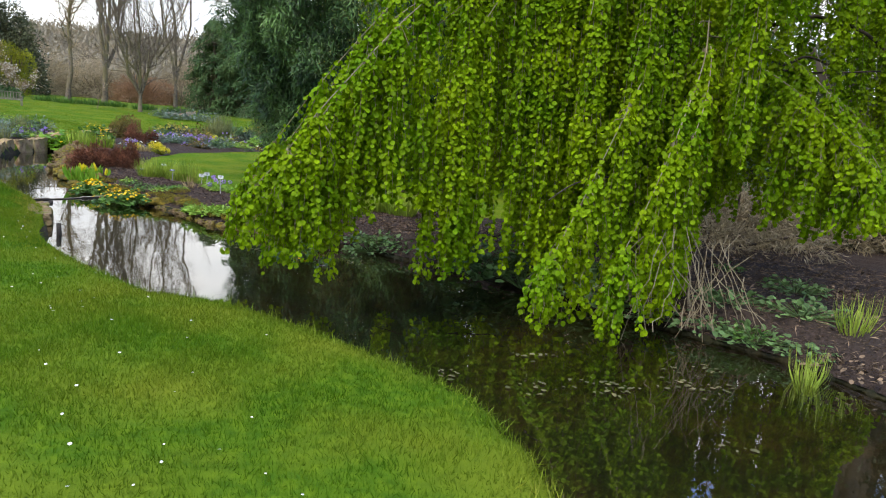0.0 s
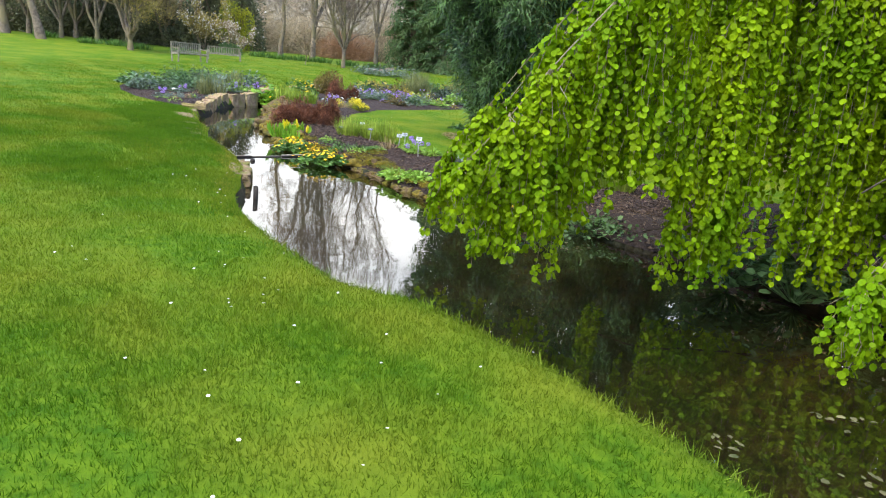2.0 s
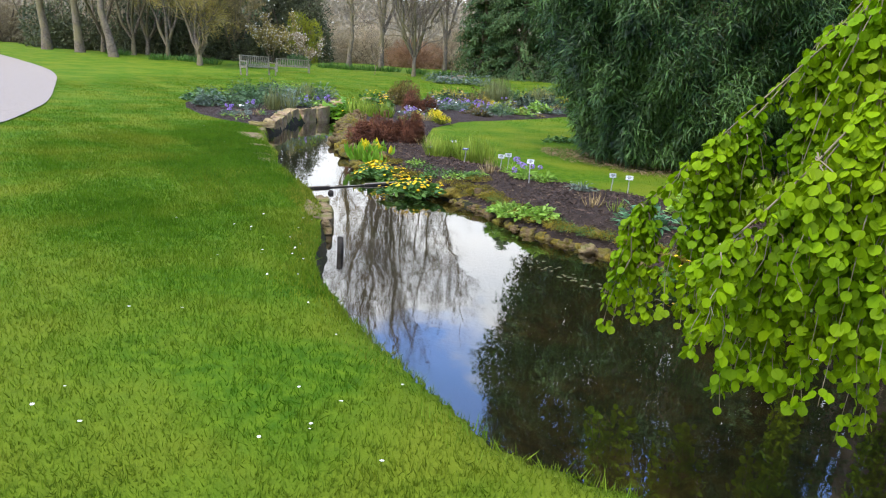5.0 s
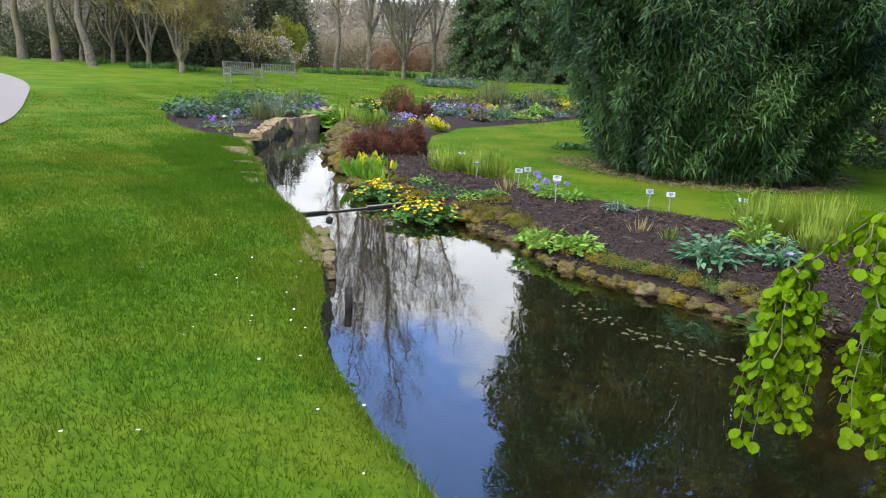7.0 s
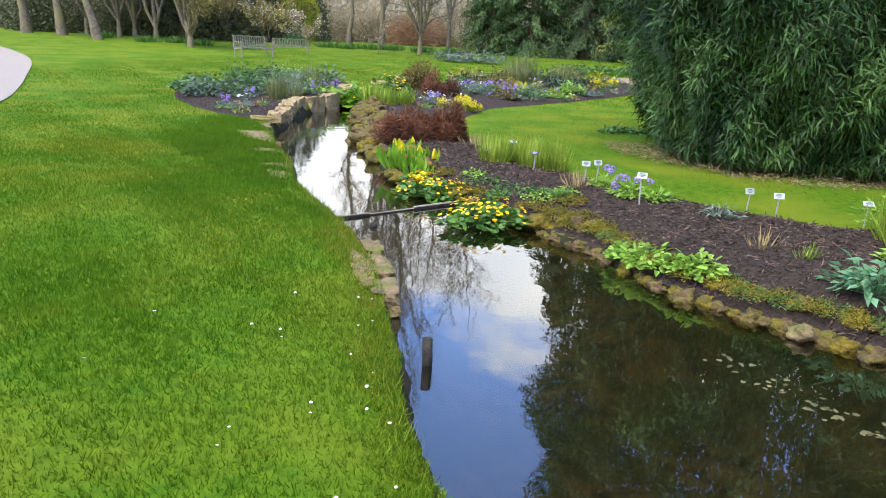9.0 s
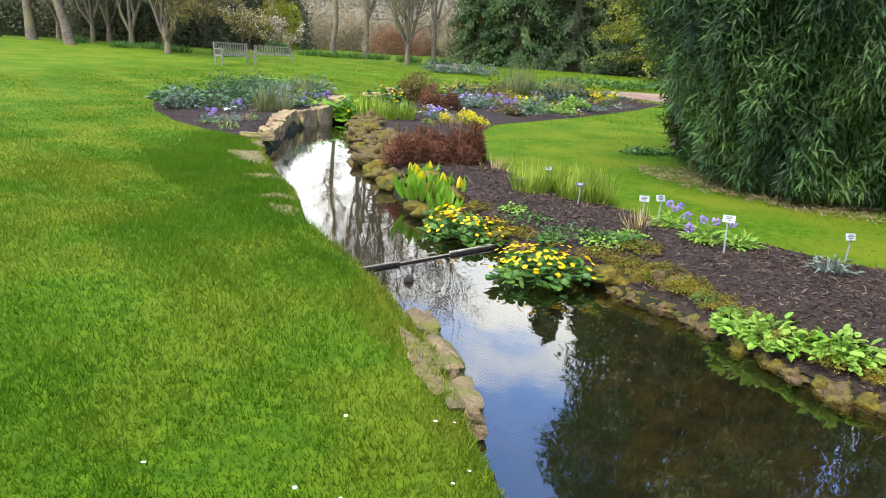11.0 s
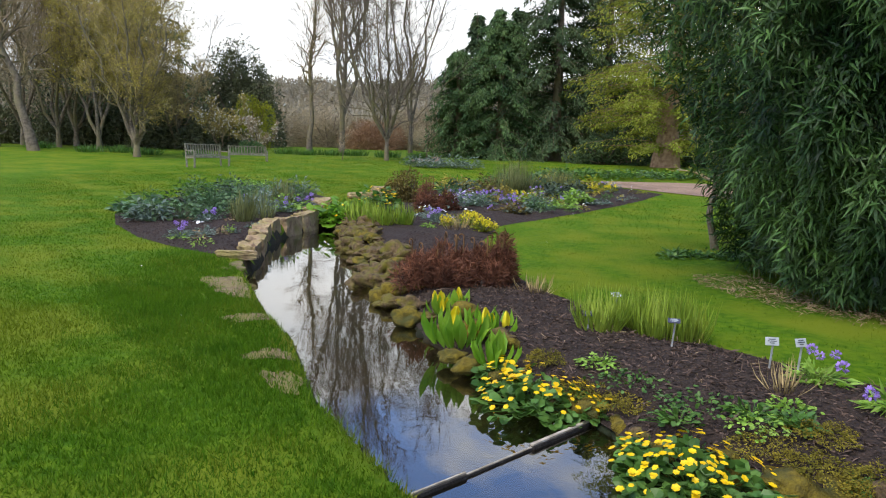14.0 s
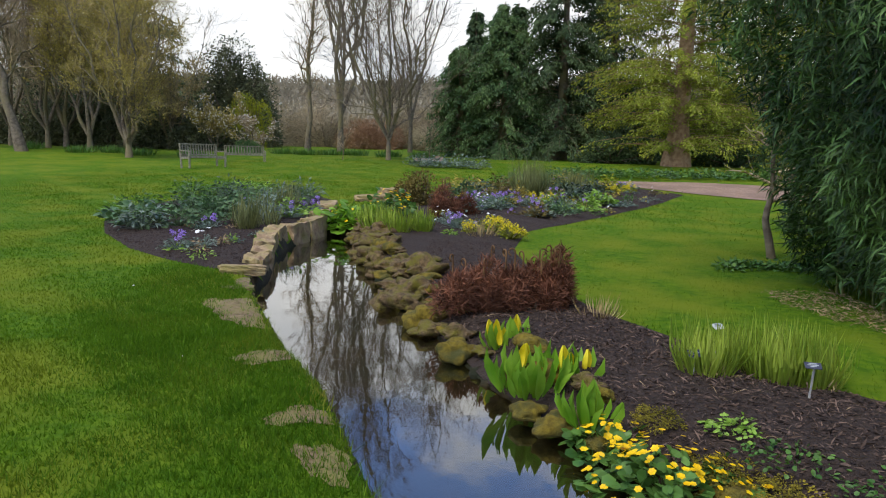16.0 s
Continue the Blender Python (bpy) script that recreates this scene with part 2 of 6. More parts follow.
def grow(B, R, per, t0, t1, length, angle, up=0.0, wob=0.1, k=5, thin=0.6, tip=0.3):
    """Side branches from the lines B with radii R: per line, between t0 and t1 along it."""
    n, kk, _ = B.shape
    src = np.repeat(np.arange(n), per)
    t = rng.uniform(t0, t1, len(src)) * (kk - 1)
    i = np.minimum(t.astype(int), kk - 2)
    w = (t - i)[:, None]
    start = B[src, i] * (1 - w) + B[src, i + 1] * w
    tan = unit(B[src, i + 1] - B[src, i])
    r0 = (R[src, i] * (1 - w[:, 0]) + R[src, i + 1] * w[:, 0]) * thin
    perp = unit(np.cross(tan, rand_dir(len(src))))
    a = np.radians(rng.normal(angle, angle * 0.25, len(src)))[:, None]
    d = unit(tan * np.cos(a) + perp * np.sin(a) + np.array([0, 0, up]))
    L = length * rng.uniform(0.6, 1.25, len(src)) * (1 - 0.45 * t / (kk - 1))
    s = np.linspace(0, 1, k)
    bend = rand_dir(len(src)) * 0.25 + np.array([0, 0, up * 0.5])
    P = start[:, None] + (d[:, None] * s[:, None] + bend[:, None] * (s ** 2)[:, None]) * L[:, None, None]
    P[:, 1:] += rng.normal(size=(len(src), k - 1, 3)) * wob * L[:, None, None] * 0.3
    return P, r0[:, None] * (1 - (1 - tip) * s)


def line(points, k):
    """A smooth line of k points through the given ones."""
    p = np.array(points, float)
    t = np.linspace(0, len(p) - 1, k)
    i = np.clip(t.astype(int), 0, len(p) - 2)
    w = (t - i)[:, None]
    a, b, c, d = p[np.maximum(i - 1, 0)], p[i], p[i + 1], p[np.minimum(i + 2, len(p) - 1)]
    return 0.5 * (2 * b + (c - a) * w + (2 * a - 5 * b + 4 * c - d) * w ** 2 + (3 * b - a - 3 * c + d) * w ** 3)


def along(B, n):
    """n points spread over the lines B, and their directions."""
    src = rng.integers(0, len(B), n)
    t = rng.uniform(0.15, 1, n) * (B.shape[1] - 1)
    i = np.minimum(t.astype(int), B.shape[1] - 2)
    w = (t - i)[:, None]
    return B[src, i] * (1 - w) + B[src, i + 1] * w, unit(B[src, i + 1] - B[src, i])


# ---- plan ----
LEFT_BANK = [(2.2, -14), (2.0, -6), (1.75, 0), (1.6, 2.4), (1.5, 3.5), (1.48, 3.8), (1.36, 4.42), (1.12, 4.8), (0.86, 5.12), (0.6, 5.45), (0.2, 5.86), (-0.05, 6.08),
             (-0.5, 6.25), (-0.87, 6.7), (-1.37, 7.33), (-1.7, 7.85), (-1.9, 8.3), (-2.0, 8.7), (-2.2, 9.25), (-2.42, 9.9), (-2.75, 10.55), (-3.05, 11.05),
             (-3.45, 11.65), (-3.75, 12.1), (-4.0, 12.7), (-4.25, 13.3), (-4.75, 14.15), (-5.25, 15.15), (-5.7, 16.1), (-5.85, 17.1), (-6.2, 18.4), (-6.35, 19.4), (-6.25, 21.2)]
RIGHT_BANK = [(7.5, -14), (6.2, -6), (5.0, 1), (4.3, 3.4), (4.0, 4.9), (3.85, 5.5), (3.4, 6.1), (2.75, 7.1), (2.2, 7.9), (1.5, 8.6), (1.1, 9.1), (0.7, 9.25), (0.33, 9.35),
              (0.0, 9.72), (-0.4, 10.02), (-0.65, 10.2), (-0.87, 10.54), (-1.2, 11.15), (-1.5, 11.45), (-2.0, 11.75), (-2.25, 12.25), (-2.7, 12.65), (-2.95, 13.1),
              (-3.35, 13.8), (-3.68, 14.7), (-4.25, 16.05), (-4.95, 18.2), (-5.4, 19.8), (-5.8, 21.2)]
BED = [(14, 10.6), (8, 11.2), (4.0, 11.4), (2.2, 11.75), (0.68, 11.85), (0.12, 12.15), (-0.35, 12.6), (-1.05, 13.25), (-1.55, 13.75), (-2.05, 14.6), (-2.45, 15.3), (-2.85, 16.5), (-3.12, 18.6),
       (-2.9, 20.6), (-1.6, 22.8), (0.0, 25.6), (1.5, 28.8), (0.2, 30.8), (-2.5, 30.5), (-4.5, 28.5), (-5.6, 25), (-6.0, 22.6), (-6.3, 21.4), (-5.8, 21.2), (-5.4, 19.8), (-4.95, 18.2), (-4.25, 16.05),
       (-3.68, 14.7), (-3.35, 13.8), (-2.95, 13.1), (-2.7, 12.65), (-2.25, 12.25), (-2.0, 11.75), (-1.5, 11.45), (-1.2, 11.15), (-0.87, 10.54), (-0.65, 10.2), (-0.4, 10.02), (0.0, 9.72), (0.33, 9.35),
       (0.7, 9.25), (1.1, 9.1), (1.5, 8.6), (2.2, 7.9), (2.75, 7.1), (3.4, 6.1), (3.85, 5.5), (4.0, 4.9), (4.3, 3.4), (5.0, 1), (14, 1)]
LEFT_BED = [(-5.75, 16.3), (-6.25, 16.55), (-6.9, 16.95), (-7.7, 17.6), (-8.7, 18.8), (-9.4, 20.0), (-9.9, 21.6), (-10.0, 23.4), (-9.0, 25), (-7.6, 25.6), (-6.9, 24.6), (-6.5, 22.6), (-6.3, 21.2), (-6.4, 19.4), (-6.25, 18.4), (-5.9, 17.1)]
GRAVEL = [(-7.6, 10.5), (-8.4, 13), (-9.7, 15.3), (-11.2, 17.7), (-14.4, 22), (-17.4, 26), (-20, 28.8), (-23, 31.4), (-27, 34.6), (-31, 37.5), (-33, 36), (-28, 30.5), (-23.5, 26), (-19.5, 21), (-16, 16), (-13.5, 10.5)]
for _ in range(2):  # round the corners
    GRAVEL = [tuple(np.array(a) * k + np.array(b) * (1 - k)) for a, b in zip(GRAVEL, GRAVEL[1:] + GRAVEL[:1]) for k in (0.75, 0.25)]
POND = LEFT_BANK + RIGHT_BANK[::-1]


def inside(X, Y, poly):
    """Signed distance to a closed outline: positive within."""
    p = np.array(poly, float)
    q = np.roll(p, -1, axis=0)
    best, odd = np.full(X.shape, 1e9), np.zeros(X.shape, bool)
    for (ax, ay), (bx, by) in zip(p, q):
        ux, uy = bx - ax, by - ay
        t = np.clip(((X - ax) * ux + (Y - ay) * uy) / (ux * ux + uy * uy + 1e-12), 0, 1)
        best = np.minimum(best, np.hypot(X - ax - t * ux, Y - ay - t * uy))
        if uy:
            odd ^= ((ay > Y) != (by > Y)) & (X < ux * (Y - ay) / uy + ax)
    return np.where(odd, best, -best)


def wave(X, Y, f, seed=0.0):
    return np.sin(X * f + seed) * np.cos(Y * f * 0.83 + seed * 2.1) * 0.6 + np.sin((X + Y) * f * 1.9 + seed * 0.7) * 0.4


def lie(X, Y):
    """Height of the lawns, before the stream is cut."""
    X, Y = np.asarray(X, float), np.asarray(Y, float)
    d = np.maximum(0, Y - 13)
    z = 0.15 + np.where(d < 27, 0.0013 * d * d, 0.0013 * 27 * 27 + 0.02 * (d - 27))
    return np.minimum(z, 4.0) + 0.012 * wave(X, Y, 1.3)


def ground_z(X, Y):
    """Height of the ground sheet with the stream."""
    X, Y = np.asarray(X, float), np.asarray(Y, float)
    s = inside(X, Y, POND)
    z = lie(X, Y)
    bank = np.clip((-s) / 0.35, 0, 1)
    z = z - 0.035 * (1 - bank) ** 2
    shelving = (inside(X, Y, BED) > -0.02) & (s < 0.05)
    low = 0.02 + 0.012 * wave(X, Y, 6)
    z = np.where(shelving, low + (z - low) * np.clip((-s) / (0.42 + 0.12 * wave(X, Y, 3.1)), 0, 1) ** 0.8, z)
    cut = np.clip(s / 0.07, 0, 1)
    return np.where(s > 0, z * (1 - cut) + (-0.10 - 0.32 * np.clip(s / 0.8, 0, 1)) * cut + 0.02 * wave(X, Y, 4) * cut, z)


def mound(X, Y, poly):
    s = inside(np.asarray(X, float), np.asarray(Y, float), poly)
    return ground_z(X, Y) + 0.004 + 0.05 * np.clip(s / 0.35, 0, 1) + 0.018 * wave(np.asarray(X), np.asarray(Y), 5) * np.clip(s / 0.2, 0, 1)


def grid(name, xs, ys, zf, material, keep=None):
    X, Y = np.meshgrid(xs, ys)
    Z = zf(X, Y)
    i = np.arange(X.size).reshape(X.shape)
    F = np.stack([i[:-1, :-1], i[:-1, 1:], i[1:, 1:], i[1:, :-1]], -1).reshape(-1, 4)
    V = np.stack([X, Y, Z], -1).reshape(-1, 3)
    if keep is not None:
        ok = keep(V[F, 0].mean(1), V[F, 1].mean(1))
        F = F[ok]
        used, F = np.unique(F, return_inverse=True)
        V, F = V[used], F.reshape(-1, 4)
    return mesh_of(name, V, F, material, True)


def sheet(name, poly, step, zf, material):
    """A piece of ground within an outline, whose rim follows it."""
    p = np.array(poly, float)
    rim = np.concatenate([np.linspace(a, b, max(2, int(np.hypot(*(b - a)) / step) + 1))[:-1] for a, b in zip(p, np.roll(p, -1, axis=0))])
    lo, hi = p.min(0), p.max(0)
    X, Y = np.meshgrid(np.arange(lo[0], hi[0], step), np.arange(lo[1], hi[1], step))
    ok = inside(X, Y, poly) > step * 0.6
    pts = [Vector(q) for q in np.concatenate([rim, np.stack([X[ok], Y[ok]], 1)])]
    n = len(rim)
    from mathutils import geometry
    vs, _, fs, *_ = geometry.delaunay_2d_cdt(pts, [(i, (i + 1) % n) for i in range(n)], [], 1, 1e-5)
    v = np.array([tuple(q) for q in vs])
    return mesh_of(name, np.column_stack([v, zf(v[:, 0], v[:, 1])]), np.array(fs), material, True)


XS = np.unique(np.concatenate([np.linspace(-400, -34, 14), np.arange(-34, -8, 0.8), np.arange(-8, 6.5, 0.07), np.arange(6.5, 34, 0.9), np.linspace(34, 400, 14)]))
YS = np.unique(np.concatenate([np.linspace(-120, -14, 8), np.arange(-14, 0, 0.5), np.arange(0, 22.5, 0.07), np.arange(22.5, 70, 0.8), np.linspace(70, 600, 16)]))
ground = tagged(part("ground", grid("ground", XS, YS, ground_z, M_LAWN)), "mown green lawn sloping gently to the stream", "lawn", kind="structure")
ground.data.materials.append(M_MUD)
centres = np.empty(len(ground.data.polygons) * 3)
ground.data.polygons.foreach_get("center", centres)
centres = centres.reshape(-1, 3)
ground.data.polygons.foreach_set("material_index", ((inside(centres[:, 0], centres[:, 1], POND) > 0.004) | ((inside(centres[:, 0], centres[:, 1], POND) > -0.12) & (inside(centres[:, 0], centres[:, 1], BED) > -0.05))).astype(np.int32))

soil = tagged(part("flower_bed", sheet("flower_bed", BED, 0.11, lambda X, Y: mound(X, Y, BED), M_SOIL)), "dark mulched soil of the waterside flower bed", "flower bed", kind="structure")
soil2 = tagged(part("flower_bed", sheet("flower_bed", LEFT_BED, 0.13, lambda X, Y: mound(X, Y, LEFT_BED), M_SOIL)), "dark soil of the bed behind the stone edging", "flower bed", kind="structure")
gravel = tagged(part("path", sheet("path", GRAVEL, 0.5, lambda X, Y: ground_z(X, Y) + 0.02, M_GRAVEL)), "pale gravel garden path curving through the lawn", "path", kind="structure")

# water
M_WATER = bpy.data.materials.new("still_water")
M_WATER.use_nodes = True
wn = M_WATER.node_tree
wn.nodes.clear()
w_out, w_mix, w_tr, w_gl, w_fr = (wn.nodes.new("ShaderNode" + s) for s in ("OutputMaterial", "MixShader", "BsdfTransparent", "BsdfGlossy", "LayerWeight"))
w_tr.inputs["Color"].default_value = (0.74, 0.7, 0.54, 1)
w_gl.inputs["Roughness"].default_value = 0.015
w_pow, w_lin = wn.nodes.new("ShaderNodeMath"), wn.nodes.new("ShaderNodeMath")
w_pow.operation, w_lin.operation = "POWER", "MULTIPLY_ADD"
w_pow.inputs[1].default_value, w_lin.inputs[1].default_value, w_lin.inputs[2].default_value = 3.0, 0.86, 0.135
w_geo, w_no, w_bp, w_map = (wn.nodes.new("ShaderNode" + s) for s in ("NewGeometry", "TexNoise", "Bump", "Mapping"))
w_map.inputs["Scale"].default_value = (1.0, 0.7, 1.0)
w_no.inputs["Scale"].default_value, w_no.inputs["Detail"].default_value = 5.0, 3
w_bp.inputs["Strength"].default_value, w_bp.inputs["Distance"].default_value = 0.05, 0.02
for a, b in ((w_geo.outputs["Position"], w_map.inputs["Vector"]), (w_map.outputs["Vector"], w_no.inputs["Vector"]), (w_no.outputs["Fac"], w_bp.inputs["Height"]),
             (w_bp.outputs["Normal"], w_gl.inputs["Normal"]), (w_bp.outputs["Normal"], w_fr.inputs["Normal"]), (w_fr.outputs["Facing"], w_pow.inputs[0]), (w_pow.outputs[0], w_lin.inputs[0]), (w_lin.outputs[0], w_mix.inputs["Fac"]), (w_tr.outputs["BSDF"], w_mix.inputs[1]),
             (w_gl.outputs["BSDF"], w_mix.inputs[2]), (w_mix.outputs["Shader"], w_out.inputs["Surface"])):
    wn.links.new(a, b)
water = tagged(part("water", sheet("water", POND, 0.6, lambda X, Y: 0 * X, M_WATER)), "still dark stream water reflecting sky and trees", "water", kind="structure")

# ---- lawn grass ----


def lawn_blades(n, x0, x1, y0, y1, hmin, hmax, width, keep):
    X, Y = rng.uniform(x0, x1, n), rng.uniform(y0, y1, n)
    rim = np.minimum(np.minimum(X - x0, x1 - X) / (x1 - x0), np.minimum(Y - y0, y1 - Y) / (y1 - y0))
    ok = keep(X, Y) & (rng.random(n) < rim / 0.16)
    X, Y = X[ok], Y[ok]
    P = np.stack([X, Y, ground_z(X, Y) - 0.003], 1)
    D = rand_dir(len(X), 2.2)
    return leaves(P, D, rand_dir(len(X)), rng.uniform(hmin, hmax, len(X)) * np.maximum(0.35, 1 + 0.3 * wave(X, Y, 2.1) + 0.22 * wave(X, Y, 7.3, 1.3) + 0.18 * wave(X + 0.7 * Y, Y - 0.4 * X, 15.1, 0.4)), width, SPEAR)


def on_lawn(X, Y):
    return (inside(X, Y, POND) < -0.01) & (inside(X, Y, BED) < 0) & (inside(X, Y, LEFT_BED) < 0) & (inside(X, Y, GRAVEL) < 0) & unworn(X, Y)


WORN = [(-5.3, 14.85, 0.24, 0.5, 118), (-4.68, 13.7, 0.12, 0.26, 60), (-4.2, 12.74, 0.12, 0.18, 40), (-3.97, 12.26, 0.11, 0.2, 120), (-2.46, 9.78, 0.08, 0.3, 112)]


def worn(x, y, a, b, turn):
    """Uneven outline of a trodden patch."""
    k = np.linspace(0, 2 * np.pi, 40, endpoint=False)
    r = 1 + 0.16 * np.sin(3 * k + x * 5) + 0.1 * np.sin(5 * k + y * 7) + 0.07 * np.sin(11 * k + x)
    c, q = math.cos(radians(turn)), math.sin(radians(turn))
    u, v = np.cos(k) * b * r, np.sin(k) * a * r
    X, Y = x + u * c - v * q, y + u * q + v * c
    for _ in range(12):  # keep to the bank
        wet = inside(X, Y, POND) > -0.025
        X, Y = np.where(wet, x + (X - x) * 0.85, X), np.where(wet, y + (Y - y) * 0.85, Y)
    return list(zip(X, Y))


def unworn(X, Y):
    ok = np.ones(X.shape, bool)
    for w in WORN:
        near = np.hypot(X - w[0], Y - w[1]) < 1.2
        if near.any():
            ok[near] &= inside(X[near], Y[near], worn(*w)) < -0.02 + 0.16 * rng.random(near.sum()) ** 2
    return ok


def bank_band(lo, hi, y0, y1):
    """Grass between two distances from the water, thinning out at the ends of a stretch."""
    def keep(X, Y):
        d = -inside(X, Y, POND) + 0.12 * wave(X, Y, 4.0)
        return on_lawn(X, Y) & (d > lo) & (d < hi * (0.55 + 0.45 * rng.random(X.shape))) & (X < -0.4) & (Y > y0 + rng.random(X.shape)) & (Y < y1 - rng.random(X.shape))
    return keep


def near_bank(width):
    return lambda X, Y: on_lawn(X, Y) & (inside(X, Y, POND) > -width)


blades = merge(lawn_blades(130000, -2.6, 2.3, 1.2, 6.2, 0.015, 0.04, 0.004, on_lawn), lawn_blades(180000, -4.6, 1.2, 3.6, 10.0, 0.015, 0.042, 0.005, on_lawn),
               lawn_blades(170000, -7.4, -1.2, 7.4, 15.0, 0.018, 0.045, 0.006, on_lawn), lawn_blades(60000, -11, -4, 12.0, 23.0, 0.014, 0.032, 0.009, on_lawn),
               lawn_blades(36000, -3.2, 2.8, 11.5, 21.0, 0.01, 0.024, 0.007, on_lawn), lawn_blades(60000, -10, -2, 4, 17, 0.015, 0.036, 0.008, on_lawn), lawn_blades(120000, -17, -4, 9, 33, 0.015, 0.035, 0.012, on_lawn), lawn_blades(80000, -16, 3, 20, 42, 0.02, 0.04, 0.016, on_lawn))
tagged(part("lawn_grass", mesh_of("lawn_grass", *blades, M_BLADE)), "short mown bright green grass", "grass", kind="stuff")

edge = merge(lawn_blades(230000, -6.5, 3.4, -0.5, 18.0, 0.04, 0.1, 0.005, near_bank(0.08)), lawn_blades(160000, -6.5, 3.4, -0.5, 18.0, 0.03, 0.06, 0.005, near_bank(0.2)))
tagged(part("bank_grass", mesh_of("bank_grass", *edge, M_EDGEGRASS)), "longer grass overhanging the edge of the bank", "grass", kind="stuff")

# a band of longer, deeper green blades along the left bank
deep_blades = lawn_blades(260000, -7.0, -1.6, 9.4, 17.5, 0.02, 0.055, 0.006, bank_band(0.1, 1.5, 9.6, 17.0))
tagged(part("deep_green_grass", mesh_of("deep_green_grass", *deep_blades, M_DEEPGRASS)), "deeper green, longer grass beside the stream", "grass", kind="stuff")
pale = lawn_blades(170000, -3.4, -0.6, 6.2, 11.6, 0.018, 0.036, 0.005, bank_band(-0.1, 0.24, 7.0, 11.2))
tagged(part("yellowed_grass", mesh_of("yellowed_grass", *pale, M_YELLOWED)), "yellowed mossy grass along the edge of the bank", "grass", kind="stuff")
for w in WORN:
    tagged(part("worn_patch", sheet("worn_patch", worn(*w), 0.06, lambda X, Y: ground_z(X, Y) + 0.006 + 0.004 * wave(X, Y, 17), M_WORN)), "bare tan patch of trodden earth in the grass bank", "bare earth", "trodden patches", kind="stuff")
dry = lawn_blades(60000, -6.0, -1.5, 7.4, 15.8, 0.01, 0.03, 0.005, lambda X, Y: ~unworn(X, Y) & (inside(X, Y, POND) < -0.01) & (rng.random(X.shape) < 0.5))
tagged(part("dry_grass", mesh_of("dry_grass", *dry, M_STRAW)), "thin dry grass on the trodden patches", "grass", kind="stuff")

# ---- bamboo ----
bamboo = thing("bamboo_clump", "tall dense clump of dark green bamboo on the lawn", "bamboo", (1.35, 16.2, 0.2))


def bamboo_reach(z):
    return 1.4 + 1.3 * np.clip(z / 3.0, 0, 1) - 1.5 * np.clip((z - 4.4) / 2.2, 0, 1) ** 2


nb = 170000
bz = rng.uniform(0.03, 1, nb) ** 1.15 * 6.4
ba = rng.uniform(0, 2 * np.pi, nb)
ba = np.where(np.sin(ba) > 0.5, -ba, ba)
br = rng.uniform(0.3, 1, nb) ** 0.3 * (1 + 0.07 * np.sin(ba * 9 + bz * 3) + 0.05 * np.sin(ba * 17 - bz * 5))
bx = bamboo_reach(bz) * br * np.sign(np.cos(ba)) * np.abs(np.cos(ba)) ** 0.75
by = (1.85 + 0.27 * np.clip(bz, 0, 2)) * br * np.sign(np.sin(ba)) * np.abs(np.sin(ba)) ** 0.75
BP = np.stack([bx, by, bz], 1)
outd = unit(np.stack([bx, by, 0 * bx], 1))
BD = unit(outd * rng.uniform(0.1, 1, (nb, 1)) + rng.normal(size=(nb, 3)) * 0.6 + np.array([0, 0, -0.6]))
tagged(part("foliage", mesh_of("bamboo_foliage", *leaves(BP, BD, outd + np.array([0, 0, 0.8]) + rng.normal(size=(nb, 3)) * 0.5, rng.uniform(0.1, 0.21, nb), rng.uniform(0.015, 0.028, nb), LANCE), M_BAMBOO), bamboo, "narrow drooping dark green leaves"), kind="stuff")
ca = rng.uniform(0, 2 * np.pi, 170)
cb = np.stack([np.cos(ca) * 1.5, np.sin(ca) * 1.8, 0 * ca], 1) * rng.uniform(0.3, 1, (170, 1)) ** 0.5
sv = np.linspace(0, 1, 7)
CP = cb[:, None] + np.stack([cb[:, 0:1] * 0.9 * sv ** 2, cb[:, 1:2] * 0.3 * sv ** 2, np.broadcast_to(6.4 * sv - 0.8 * sv ** 2 - 0.1, (170, 7))], -1)
part("cane", mesh_of("bamboo_canes", *tubes(CP, np.broadcast_to(0.012 * (1 - 0.7 * sv), (170, 7)), 5), M_CANE), bamboo)
lit = 4600
la = rng.uniform(np.pi * 0.95, np.pi * 2.1, lit)
lx, ly = 1.35 + np.cos(la) * rng.uniform(1.4, 2.15, lit), 16.2 + np.sin(la) * rng.uniform(1.5, 2.4, lit)
tagged(part("leaf_litter", mesh_of("leaf_litter", *leaves(np.stack([lx, ly, ground_z(lx, ly) + 0.012 + rng.uniform(0, 0.03, lit)], 1), rand_dir(lit) * [1, 1, 0.15], rand_dir(lit, 3), rng.uniform(0.04, 0.1, lit), 0.009, LANCE), M_STRAW)), "dry straw-coloured fallen bamboo leaves", "leaf litter", kind="stuff")

# ---- weeping katsura ----
katsura = thing("weeping_tree", "weeping tree with bright green round leaves trailing over the water", "tree", (3.7, 7.6, 0.15))
KO = np.array([3.7, 7.6, 0.15])
trunk = line([(0, 0, -0.2), (-0.05, -0.05, 0.8), (0.05, -0.1, 1.8), (0, 0, 2.9), (0.1, 0.1, 4.2), (0.1, 0.15, 5.2)], 14)[None]
part("trunk", mesh_of("katsura_trunk", *tubes(trunk, np.linspace(0.2, 0.09, 14)[None], 10), M_DARKBARK, True), katsura, "dark brown trunk")
